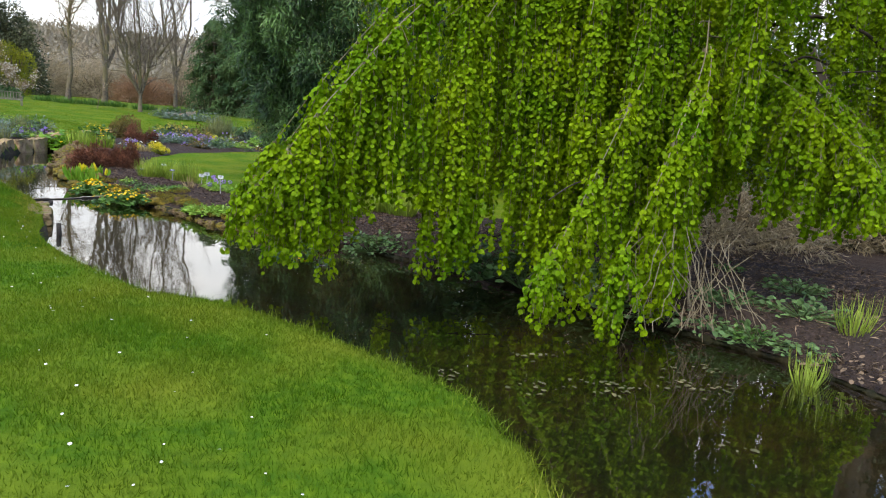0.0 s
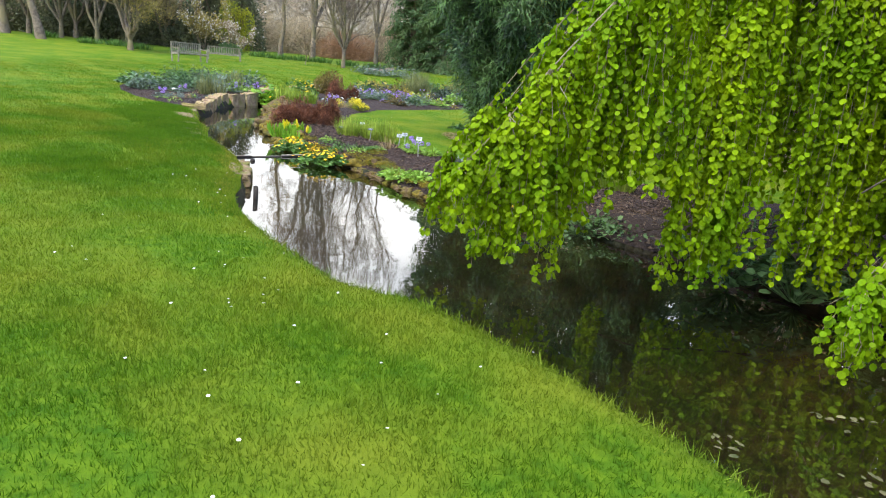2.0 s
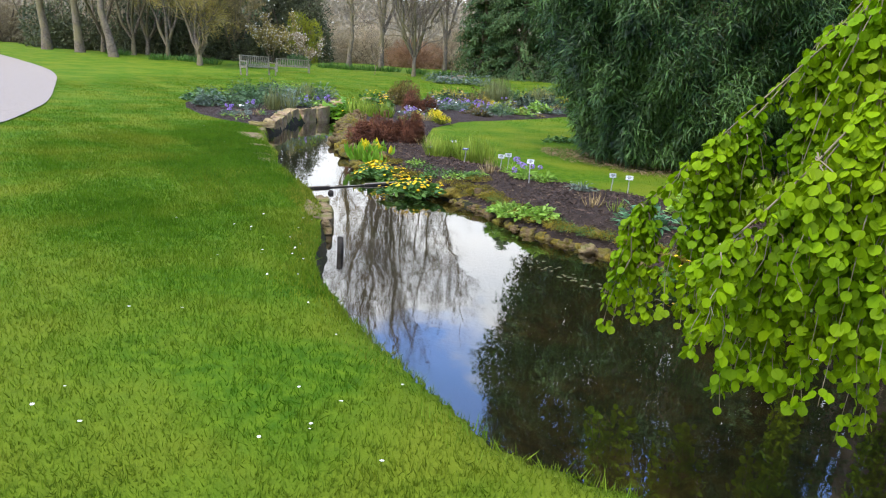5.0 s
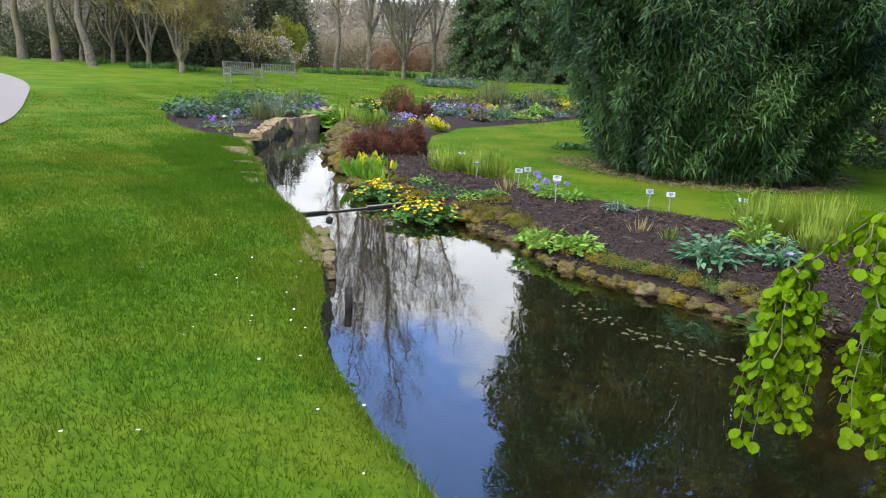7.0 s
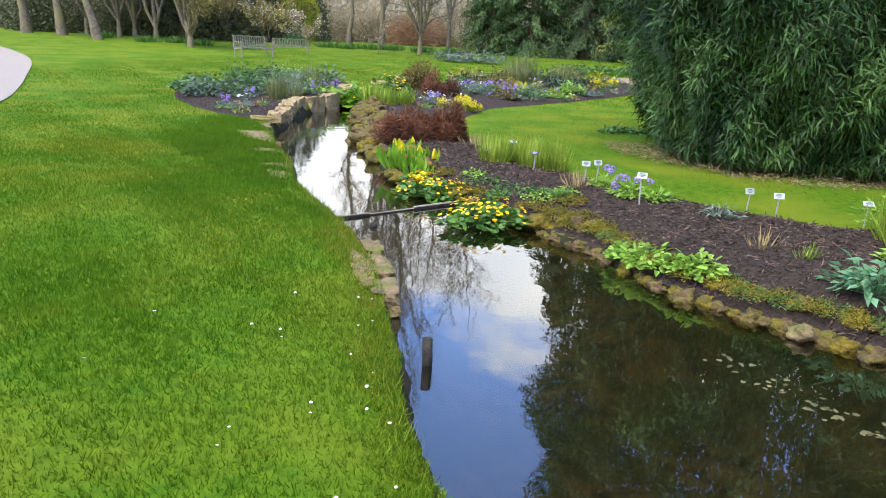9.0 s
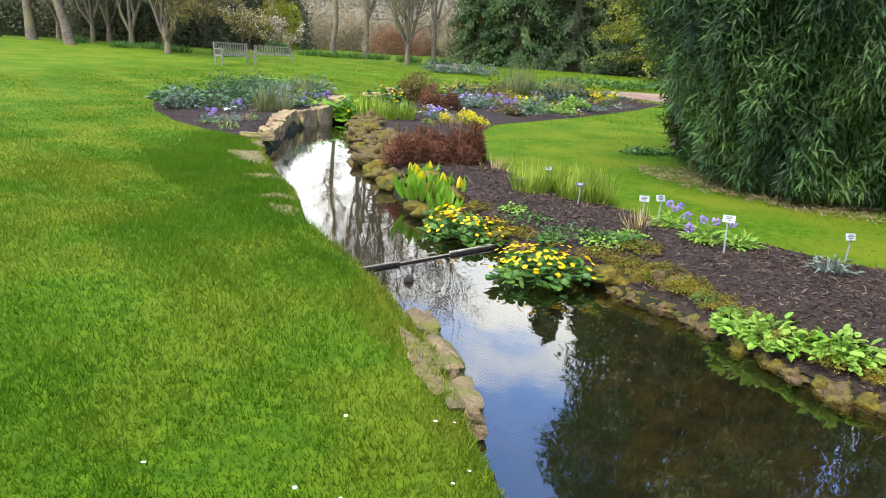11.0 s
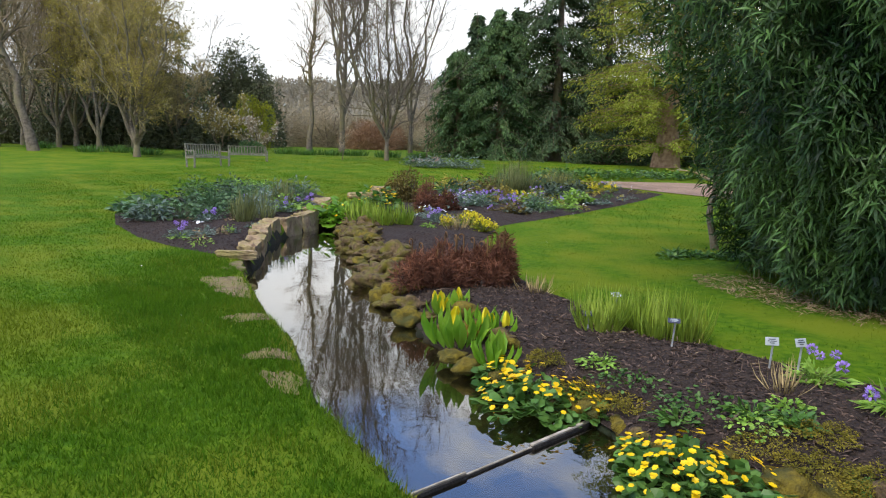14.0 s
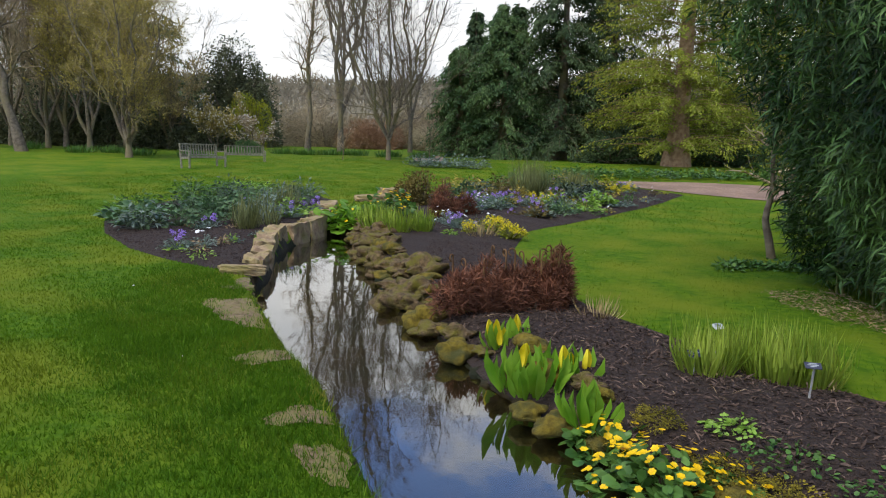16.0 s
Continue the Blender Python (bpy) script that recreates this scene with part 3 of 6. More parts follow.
# limb line, foot height of its strands, strands, leaf length
ARCHES = [
    ([(3.7, 7.5, 2.7), (2.7, 7.0, 3.3), (1.7, 6.75, 2.95), (1.05, 6.7, 2.25), (0.58, 6.84, 1.66), (0.2, 7.2, 1.12), (-0.05, 7.45, 0.75)], 0.16, 120),
    ([(3.7, 7.5, 2.6), (2.8, 7.0, 3.0), (2.1, 6.75, 2.7), (1.65, 6.75, 2.0), (1.42, 6.8, 1.4)], 0.13, 75),
    ([(2.5, 7.1, 3.2), (1.6, 6.8, 2.6), (0.95, 6.65, 1.9), (0.5, 6.6, 1.25), (0.25, 6.6, 0.75)], 0.14, 80),
    ([(3.6, 7.7, 2.7), (2.7, 8.0, 3.1), (1.9, 8.1, 2.6), (1.2, 8.0, 1.9), (0.7, 7.8, 1.3)], 0.75, 75),
    ([(3.9, 7.3, 2.4), (3.67, 6.9, 2.45), (3.2, 6.6, 2.25), (2.9, 6.3, 1.9), (2.62, 6.1, 1.4), (2.35, 5.92, 0.9), (2.12, 5.8, 0.5)], -0.02, 120),
    ([(3.67, 6.9, 2.45), (3.4, 6.4, 2.05), (3.1, 6.05, 1.55), (2.85, 5.85, 1.05), (2.6, 5.7, 0.6)], -0.02, 90),
    ([(3.8, 7.3, 2.3), (3.55, 6.6, 2.2), (3.35, 6.2, 1.8), (3.15, 5.95, 1.45)], 0.85, 60),
    ([(3.8, 7.3, 2.4), (4.2, 6.7, 2.25), (4.5, 6.3, 1.85), (4.75, 6.0, 1.35)], 0.72, 120),
    ([(3.8, 7.2, 2.3), (4.0, 6.5, 2.05), (4.3, 6.1, 1.7), (4.6, 5.8, 1.3)], 0.78, 110),
    ([(3.8, 7.6, 2.5), (4.7, 7.4, 2.3), (5.3, 7.0, 1.8), (5.7, 6.8, 1.3)], 0.75, 120),
    ([(3.9, 7.7, 2.4), (4.6, 7.9, 2.3), (5.4, 7.7, 1.9), (6.3, 7.4, 1.4)], 0.8, 110),
    ([(3.7, 7.5, 2.8), (3.2, 7.2, 3.3), (2.7, 7.1, 2.9), (2.4, 7.15, 2.2), (2.3, 7.2, 1.5)], 0.35, 90),
    ([(3.7, 7.7, 2.8), (3.0, 8.4, 3.0), (2.5, 8.8, 2.4), (2.1, 8.9, 1.8)], 0.5, 80),
    ([(3.8, 7.6, 3.6), (3.0, 7.0, 4.1), (2.2, 6.9, 3.7), (1.5, 7.0, 3.1)], 1.3, 70),
    ([(3.8, 7.5, 3.4), (3.8, 6.7, 3.7), (3.6, 6.1, 3.1), (3.5, 5.9, 2.5)], 1.25, 60),
    ([(3.8, 7.7, 3.2), (4.6, 8.3, 3.0), (5.2, 8.7, 2.3), (5.5, 8.9, 1.7)], 0.8, 55),
    ([(3.8, 7.7, 3.8), (3.2, 8.0, 4.3), (2.4, 8.2, 3.9), (1.8, 8.3, 3.2)], 1.6, 80),
    ([(3.9, 7.7, 3.5), (4.6, 7.2, 3.6), (5.1, 6.7, 3.1), (5.4, 6.4, 2.5)], 1.9, 60),
    ([(3.7, 7.7, 3.0), (2.9, 8.6, 3.3), (2.0, 9.2, 2.9), (1.3, 9.5, 2.2)], 0.7, 110),
    ([(3.7, 7.7, 3.6), (3.3, 9.0, 4.0), (3.0, 9.8, 3.4), (2.8, 10.2, 2.6)], 0.8, 110),
    ([(3.8, 7.8, 3.2), (4.6, 9.2, 3.6), (5.2, 10.0, 3.0), (5.6, 10.4, 2.2)], 0.8, 100),
    ([(3.8, 7.6, 3.9), (4.9, 7.8, 4.3), (5.9, 7.9, 3.7), (6.5, 7.9, 2.8)], 1.2, 100),
    ([(3.7, 7.6, 4.1), (2.6, 7.9, 4.8), (1.7, 8.0, 4.4), (1.0, 8.1, 3.7)], 2.2, 90),
    ([(3.6, 7.2, 3.0), (3.35, 6.75, 3.4), (3.05, 6.45, 3.1), (2.85, 6.35, 2.6)], 0.9, 120),
    ([(3.7, 7.4, 2.6), (2.3, 7.3, 2.9), (1.2, 7.3, 2.3), (0.55, 7.3, 1.5), (0.2, 7.35, 0.95)], 0.2, 100),
    ([(3.3, 7.4, 3.3), (2.8, 6.9, 3.4), (2.6, 6.6, 2.9), (2.5, 6.5, 2.3)], 0.9, 70),
    ([(2.5, 7.1, 3.2), (1.4, 6.7, 2.4), (0.7, 6.5, 1.6), (0.3, 6.45, 1.05), (0.05, 6.45, 0.75)], 0.24, 80),
    ([(3.8, 7.7, 4.6), (2.9, 7.2, 5.6), (2.1, 7.0, 5.4), (1.5, 6.9, 4.7)], 3.0, 90),
    ([(3.8, 7.7, 4.6), (3.9, 6.8, 5.6), (4.0, 6.0, 5.2), (4.1, 5.5, 4.4)], 2.2, 90),
    ([(3.8, 7.7, 4.8), (4.8, 7.2, 5.6), (5.6, 6.8, 5.0), (6.1, 6.5, 4.2)], 2.2, 90),
    ([(3.8, 7.8, 4.8), (3.2, 8.8, 5.9), (2.6, 9.6, 5.6), (2.2, 10.1, 4.8)], 2.6, 90),
    ([(3.8, 7.8, 4.6), (4.8, 8.8, 5.7), (5.6, 9.5, 5.3), (6.1, 9.9, 4.5)], 2.4, 90),
    ([(3.8, 7.7, 5.0), (3.5, 7.7, 6.4), (2.9, 7.9, 6.4), (2.4, 8.1, 5.6)], 3.8, 90),
    ([(3.8, 7.7, 5.0), (4.3, 7.8, 6.4), (4.9, 7.9, 6.2), (5.4, 8.0, 5.4)], 3.4, 90),
    ([(3.6, 7.5, 2.9), (2.4, 7.5, 3.0), (1.5, 7.4, 2.4), (0.8, 7.35, 1.7), (0.35, 7.35, 1.2)], 0.5, 90),
]
for pts, foot, count in ARCHES:
    base = line(pts, 16) - KO
    limb = part("limb", mesh_of("katsura_limb", *tubes(base[None], np.linspace(0.006, 0.0025, 16)[None], 6), M_PALETWIG, True), katsura, "pale arching bare limb")
    cols = np.sort(rng.uniform(0.12, 1, max(5, count // 9)))
    col = rng.integers(0, len(cols), count)
    u = np.clip(cols[col] + rng.normal(0, 0.009, count), 0.1, 0.999) * 15
    i = np.minimum(u.astype(int), 14)
    top = base[i] + (base[i + 1] - base[i]) * (u - i)[:, None]
    side = rng.normal(size=(count, 2)) * 0.065
    low = foot - KO[2] + (0.45 * rng.random(len(cols)) ** 2.4)[col] + np.abs(rng.normal(0, 0.14, count)) + 0.08 * rng.random(count)
    low = np.where(rng.random(count) < 0.15, top[:, 2] - rng.uniform(0.1, 0.4, count), low)
    clear = np.abs(top[:, 0] + KO[0] - 1.13) < 0.21  # an opening through which the bank shows
    low = np.where(clear, np.maximum(low, 0.6 + 0.2 * rng.random(count)), low)
    low = np.minimum(low, top[:, 2] - 0.12)
    s = np.linspace(0, 1, 7)
    S = top[:, None] + np.zeros((count, 7, 3))
    S[..., :2] += side[:, None] * (s ** 0.6)[:, None] + rng.normal(size=(count, 7, 2)) * 0.012
    S[..., 2] = top[:, None, 2] + (low - top[:, 2])[:, None] * s
    S[..., 2] += 0.08 * np.sin(np.pi * s) * np.clip(top[:, None, 2] - low[:, None], 0, 1)
    reach = np.linalg.norm(S[:, -1] - S[:, 0], axis=1)
    per = np.maximum(6, (reach / 0.0105)).astype(int)
    own = np.repeat(np.arange(count), per)
    t = rng.uniform(0.02, 1, len(own)) * 6
    j = np.minimum(t.astype(int), 5)
    P = S[own, j] + (S[own, j + 1] - S[own, j]) * (t - j)[:, None]
    v = rng.uniform(0.22, 1, 34 * len(pts)) * 15  # leaves on the limb itself
    w = np.minimum(v.astype(int), 14)
    P = np.concatenate([P, base[w] + (base[w + 1] - base[w]) * (v - w)[:, None]])
    own = np.concatenate([own, np.zeros(len(v), int)])
    out = rand_dir(len(own)) * [1, 1, 0.3]
    P = P + out * 0.022
    D = unit(out * 0.55 + np.array([0, 0, -0.8]) + rng.normal(size=(len(own), 3)) * 0.25)
    size = rng.uniform(0.025, 0.045, len(own))
    hang = part("hanging_foliage", mesh_of("katsura_leaves", *leaves(P, D, out + np.array([0, 0, 0.35]) + rng.normal(size=(len(own), 3)) * 0.25, size, size * 0.98, DISC), M_KATSURA), limb, "trailing strands of round bright green leaves")
    tagged(hang, kind="stuff")
    tagged(part("strand", mesh_of("katsura_strands", *tubes(S, np.broadcast_to(0.003 * (1 - 0.6 * s), (count, 7)), 3), M_PALETWIG), limb), kind="stuff")

for pts, r in (([(3.75, 7.55, 2.3), (4.25, 7.6, 2.5), (4.6, 7.5, 2.58), (4.9, 7.3, 2.68), (5.2, 7.07, 2.57), (5.4, 6.95, 2.4)], 0.026), ([(4.5, 7.5, 2.5), (4.72, 7.42, 2.24), (4.9, 7.28, 2.32), (5.12, 7.1, 2.2)], 0.018), ([(3.8, 7.55, 2.0), (4.4, 7.5, 2.2), (4.9, 7.3, 2.18), (5.4, 6.95, 2.22)], 0.014),
               ([(3.6, 7.5, 1.9), (3.1, 7.35, 2.3), (2.7, 7.3, 2.33), (2.35, 7.3, 2.15), (2.15, 7.3, 1.9)], 0.018), ([(3.2, 6.9, 1.05), (2.8, 6.6, 1.12), (2.5, 6.45, 1.05), (2.3, 6.4, 0.92)], 0.009), ([(2.4, 7.6, 0.5), (1.9, 7.35, 0.42), (1.5, 7.3, 0.44), (1.15, 7.2, 0.34)], 0.007)):
    part("branch", mesh_of("katsura_branch", *tubes(line(pts, 14)[None] - KO, np.linspace(r, r * 0.5, 14)[None], 7), M_DARKBARK, True), katsura, "dark bare arching branch")

# ---- kinds of trees and shrubs ----
M_CONIFER = mat("dark_conifer", (0.033, 0.066, 0.028), (0.095, 0.145, 0.055), 0.7, 0.7, sub=0.15, island=0.4)
M_YEW = mat("yew_green", (0.045, 0.105, 0.035), (0.12, 0.2, 0.065), 0.8, 0.65, sub=0.2, island=0.4)
M_LARCH = mat("young_larch", (0.19, 0.24, 0.025), (0.36, 0.39, 0.05), 0.7, 0.7, sub=0.35, island=0.35)
M_OLIVE = mat("olive_buds", (0.29, 0.24, 0.05), (0.48, 0.39, 0.09), 0.9, 0.8, sub=0.3, island=0.35)
M_YELGREEN = mat("yellow_green_leaf", (0.2, 0.24, 0.015), (0.33, 0.34, 0.03), 1.5, 0.7, sub=0.3, island=0.3)
M_BLOSSOM = mat("cream_blossom", (0.62, 0.58, 0.47), (0.78, 0.75, 0.66), 5, 0.8, sub=0.2)
M_BROWNLEAF = mat("brown_scrub", (0.22, 0.18, 0.105), (0.43, 0.355, 0.22), 0.25, 0.9, sub=0.2, island=0.4)
M_RUSSET = mat("russet_scrub", (0.22, 0.12, 0.06), (0.32, 0.2, 0.11), 0.6, 0.9, sub=0.2, island=0.3)
M_DARKLEAF = mat("dark_evergreen_leaf", (0.052, 0.07, 0.034), (0.14, 0.15, 0.07), 0.9, 0.6, sub=0.1, island=0.4)


def z_at(x, y):
    return float(ground_z(np.array([x]), np.array([y]))[0])


def stems_of(h, n, spread, lean=(0, 0), k=10, rise=0.12):
    """n lines from one foot, opening upwards."""
    a = np.arange(n) * 2 * np.pi / max(n, 1) + rng.uniform(0, 1.0, n)
    s = np.linspace(0, 1, k)
    top = np.stack([np.cos(a), np.sin(a)], 1) * spread * h * rng.uniform(0.6, 1.1, (n, 1)) * (1 if n > 1 else 0.15)
    P = np.zeros((n, k, 3))
    P[..., :2] = top[:, None] * (np.clip((s - rise) / (1 - rise), 0, 1) ** 0.85)[:, None] + np.array(lean) * (s * h)[:, None]
    P[..., 2] = s * h * rng.uniform(0.85, 1.0, (n, 1)) - 0.1
    P[:, 2:] += rng.normal(size=(n, k - 2, 3)) * 0.012 * h
    return P


def bare_tree(name, label, at, h, n=1, spread=0.3, r=0.2, lean=(0, 0), bark=None, twig=None, counts=(12, 7, 5), reach=0.32, angle=42, up=0.25, t0=0.25, leaf=None, nleaf=0, lsize=0.06, group="", flowers=None, nflower=0):
    """A leafless or budding tree: trunk or trunks, boughs and twigs."""
    bark, twig = bark or M_BARK, twig or M_TWIG
    tree = thing(name, label, "tree", (at[0], at[1], z_at(*at) - 0.05), group)
    S = stems_of(h, n, spread, lean)
    s = np.linspace(0, 1, 10)
    RS = np.broadcast_to(r * (0.6 if n > 1 else 1) * (1 - 0.82 * s) * (1 + (0.9 if n > 1 else 0.5) * np.exp(-s * 14)), (n, 10))
    part("trunk", mesh_of(name + "_trunk", *tubes(S, RS, 8), bark, True), tree)
    B1, R1 = grow(S, RS, counts[0], t0, 0.97, h * reach, angle, up, 0.12, 6, 0.5)
    tagged(part("bough", mesh_of(name + "_boughs", *tubes(B1, np.maximum(R1, 0.008), 5), bark), tree), kind="stuff")
    B2, R2 = grow(B1, R1, counts[1], 0.2, 1, h * reach * 0.5, 40, up, 0.15, 5, 0.55)
    B3, R3 = grow(B2, R2, counts[2], 0.2, 1, h * reach * 0.26, 38, up * 0.8, 0.15, 3, 0.6)
    tagged(part("twig", mesh_of(name + "_twigs", *merge(tubes(B2, np.maximum(R2, 0.006), 3), tubes(B3, np.maximum(R3, 0.0045), 3)), twig), tree), kind="stuff")
    for m, q, nm in ((leaf, nleaf, "crown"), (flowers, nflower, "blossom")):
        if m:
            P, D = along(B3, q)
            tagged(part(nm, mesh_of(name + "_" + nm, *leaves(P, D * 0.5 + rand_dir(q), rand_dir(q, 0.6), lsize * rng.uniform(0.7, 1.3, q), lsize * 0.7, ROUND), m), tree), kind="stuff")
    return tree


def lumps(size, n, count, tight=0.5):
    """Points on the outside of a heap of round lumps, with the way outwards."""
    c = rand_dir(count) * (rng.random((count, 1)) ** 0.4) * 0.72
    c[:, 2] = np.abs(c[:, 2]) * 1.1
    r = rng.uniform(0.28, 0.46, count)
    own = rng.integers(0, count, n)
    d = rand_dir(n, 0.15)
    P = c[own] + d * (r[own] * rng.uniform(tight, 1, n) ** 0.4)[:, None]
    P[:, 2] = np.abs(P[:, 2])
    return P * np.array(size), unit(d * np.array([1, 1, 0.8]))


def shrub(name, label, category, at, size, n, L, W, material, shape=LANCE, count=14, group="", twig=None, droop=0.0, flowers=None, nflower=0, fsize=0.05):
    ob = thing(name, label, category, (at[0], at[1], z_at(*at) + 0.02), group)
    P, d = lumps(size, n, count)
    D = unit(d + rng.normal(size=(n, 3)) * 0.6 - np.array([0, 0, droop]))
    tagged(part("foliage", mesh_of(name + "_foliage", *leaves(P, D, d + rand_dir(n) * 0.6, L * rng.uniform(0.6, 1.3, n), W * rng.uniform(0.7, 1.2, n), shape), material), ob), kind="stuff")
    q = 26
    a = rand_dir(q, 1.2)
    a[:, 2] = np.abs(a[:, 2])
    s = np.linspace(0, 1, 4)
    tagged(part("branch", mesh_of(name + "_branches", *tubes(np.array([0, 0, -0.06]) + a[:, None] * np.array(size) * 0.85 * s[None, :, None], np.broadcast_to(0.02 * max(size) * (1 - 0.7 * s), (q, 4)), 4), twig or M_DARKTWIG), ob), kind="stuff")
    if flowers:
        P, d = lumps(np.array(size) * 1.02, nflower, count, 0.85)
        tagged(part("flower", mesh_of(name + "_flowers", *leaves(P, d + rand_dir(nflower) * 0.5, rand_dir(nflower, 1), fsize, fsize * 0.8, ROUND), flowers), ob), kind="stuff")
    return ob


def conifer(name, label, at, h, r, material, nb=150, per=60, L=0.4, W=0.12, low=0.04, droop=0.35, trunk_r=0.3, bark=None, shape_pow=0.8, group=""):
    tree = thing(name, label, "tree", (at[0], at[1], z_at(*at) - 0.05), group)
    s = np.linspace(0, 1, 10)
    T = np.stack([0.1 * np.sin(s * 4), 0.1 * np.cos(s * 3) - 0.1, s * h], 1)[None]
    part("trunk", mesh_of(name + "_trunk", *tubes(T, (trunk_r * (1 - 0.93 * s) * (1 + 0.6 * np.exp(-s * 30)))[None], 12), bark or M_BARK, True), tree)
    f = rng.uniform(low, 0.98, nb)
    a = rng.uniform(0, 2 * np.pi, nb)
    R = r * (1 - f) ** shape_pow * rng.uniform(0.65, 1.1, nb)
    k = 6
    u = np.linspace(0, 1, k)
    B = np.stack([np.cos(a)[:, None] * R[:, None] * u, np.sin(a)[:, None] * R[:, None] * u, f[:, None] * h + R[:, None] * (0.25 * u - droop * u ** 2)], -1)
    tagged(part("bough", mesh_of(name + "_boughs", *tubes(B, np.broadcast_to(0.018 * (1 - 0.8 * u), (nb, k)), 3), bark or M_BARK), tree), kind="stuff")
    n = nb * per
    P, D = along(B, n)
    side = unit(np.cross(D, np.array([0, 0, 1.0]))) * rng.choice([-1, 1], (n, 1))
    DD = unit(D * 0.6 + side * rng.uniform(0.2, 1, (n, 1)) + np.array([0, 0, -0.35]) + rng.normal(size=(n, 3)) * 0.25)
    P = P + side * rng.uniform(0, 0.18, (n, 1)) * L * 2 + np.array([0, 0, -1]) * rng.uniform(0, 0.9, (n, 1)) * L + rng.normal(size=(n, 3)) * 0.08
    tagged(part("crown", mesh_of(name + "_crown", *leaves(P, DD, np.array([0, 0, 1.0]) + rng.normal(size=(n, 3)) * 0.5, L * rng.uniform(0.6, 1.2, n), W, LANCE), material), tree), kind="stuff")
    return tree


# ---- trees beyond the lawn ----
bare_tree("multi_stemmed_tree", "leafless spreading tree with several rising stems", (-8.1, 39.2), 9.6, 9, 0.42, 0.11, counts=(14, 7, 7), reach=0.3, up=0.14, twig=M_DARKTWIG, t0=0.15)
bare_tree("tall_poplar", "very tall bare tree with ascending stems", (-12.4, 49), 22, 5, 0.17, 0.19, counts=(17, 7, 5), reach=0.22, angle=30, up=0.45, t0=0.2, twig=M_DARKTWIG, bark=M_BARK)
bare_tree("tall_poplar", "tall bare tree with ascending grey stems", (-9.0, 53), 18, 3, 0.16, 0.15, counts=(12, 6, 5), reach=0.2, angle=30, up=0.45, t0=0.15, twig=M_DARKTWIG)
bare_tree("slender_tree", "slender bare tree with one straight trunk", (-12.6, 43), 9.5, 1, 0.2, 0.13, counts=(34, 6, 4), reach=0.2, angle=50, up=0.2)
bare_tree("spreading_tree", "low spreading leafless tree with pale forked trunks", (-18.1, 36.8), 6.2, 6, 0.38, 0.16, counts=(14, 8, 6), reach=0.3, up=0.1, twig=M_OLIVETWIG, t0=0.25, leaf=M_OLIVE, nleaf=12000, lsize=0.05)
bare_tree("budding_tree", "tree in olive bud behind the benches", (-22.0, 40.6), 7.6, 4, 0.24, 0.15, counts=(20, 9, 8), reach=0.3, twig=M_OLIVETWIG, leaf=M_OLIVE, nleaf=30000, lsize=0.06)
bare_tree("leaning_tree", "leaning bare tree with a grey-brown trunk", (-23.7, 38.4), 11, 1, 0.2, 0.19, lean=(-0.22, 0), counts=(44, 7, 6), reach=0.3, up=0.1, t0=0.3)
bare_tree("leaning_tree", "bare tree with a straight grey trunk", (-26.8, 40.0), 12, 1, 0.2, 0.2, lean=(-0.09, 0), counts=(44, 7, 6), reach=0.3, up=0.1, t0=0.3)
bare_tree("leaning_tree", "bare grey tree at the edge of the wood", (-29.6, 41.0), 12, 1, 0.2, 0.22, lean=(-0.05, 0), counts=(34, 7, 5), reach=0.3, up=0.1, t0=0.3)
bare_tree("spreading_tree", "fine-twigged bare tree at the edge of the wood", (-25.6, 44.5), 9.0, 5, 0.34, 0.16, counts=(14, 8, 8), reach=0.32, up=0.1)
bare_tree("spreading_tree", "brown fine-twigged tree before the hedge", (-28.2, 44.0), 11, 5, 0.34, 0.16, counts=(14, 8, 8), reach=0.32, up=0.1)
bare_tree("spreading_tree", "brown leafless tree above the hedge", (-20.6, 45.5), 4.6, 5, 0.4, 0.14, counts=(14, 8, 8), reach=0.32, up=0.1, twig=M_OLIVETWIG)
bare_tree("spreading_tree", "fuzzy brown tree in bud before the hedge", (-21.4, 42.6), 9.0, 5, 0.36, 0.13, counts=(16, 9, 8), reach=0.32, up=0.08, twig=M_OLIVETWIG, leaf=M_OLIVE, nleaf=14000, lsize=0.05)
bare_tree("spreading_tree", "fuzzy brown leafless tree at the edge of the lawn", (-24.8, 41.8), 10.0, 5, 0.36, 0.14, counts=(16, 9, 8), reach=0.32, up=0.08)
bare_tree("young_tree", "thin staked young bare tree", (-9.9, 38.6), 1.7, 1, 0.2, 0.022, counts=(10, 4, 3), reach=0.3)
bare_tree("young_tree", "thin leafless sapling near the path", (-6.6, 41.5), 2.4, 1, 0.2, 0.025, counts=(12, 4, 3), reach=0.35)
bare_tree("flowering_magnolia", "small magnolia covered in cream blossom", (-17.5, 44.0), 2.6, 4, 0.6, 0.09, counts=(12, 7, 6), reach=0.36, up=0.08, twig=M_OLIVETWIG, leaf=M_OLIVE, nleaf=1500, flowers=M_BLOSSOM, nflower=700, lsize=0.085)
bare_tree("flowering_magnolia", "low magnolia with scattered white flowers", (-15.7, 44.6), 1.7, 4, 0.7, 0.07, counts=(12, 7, 6), reach=0.38, up=0.05, flowers=M_BLOSSOM, nflower=420, lsize=0.08)
shrub("round_evergreen", "dark round evergreen with white blossom among its leaves", "tree", (-21.6, 57), (3.3, 2.8, 6.7), 34000, 0.2, 0.09, M_DARKLEAF, count=44, flowers=M_BLOSSOM, nflower=260, fsize=0.16)
shrub("golden_shrub", "yellow-green shrub in fresh leaf", "shrub", (-17.9, 50), (1.5, 1.3, 3.3), 10000, 0.12, 0.045, M_YELGREEN)
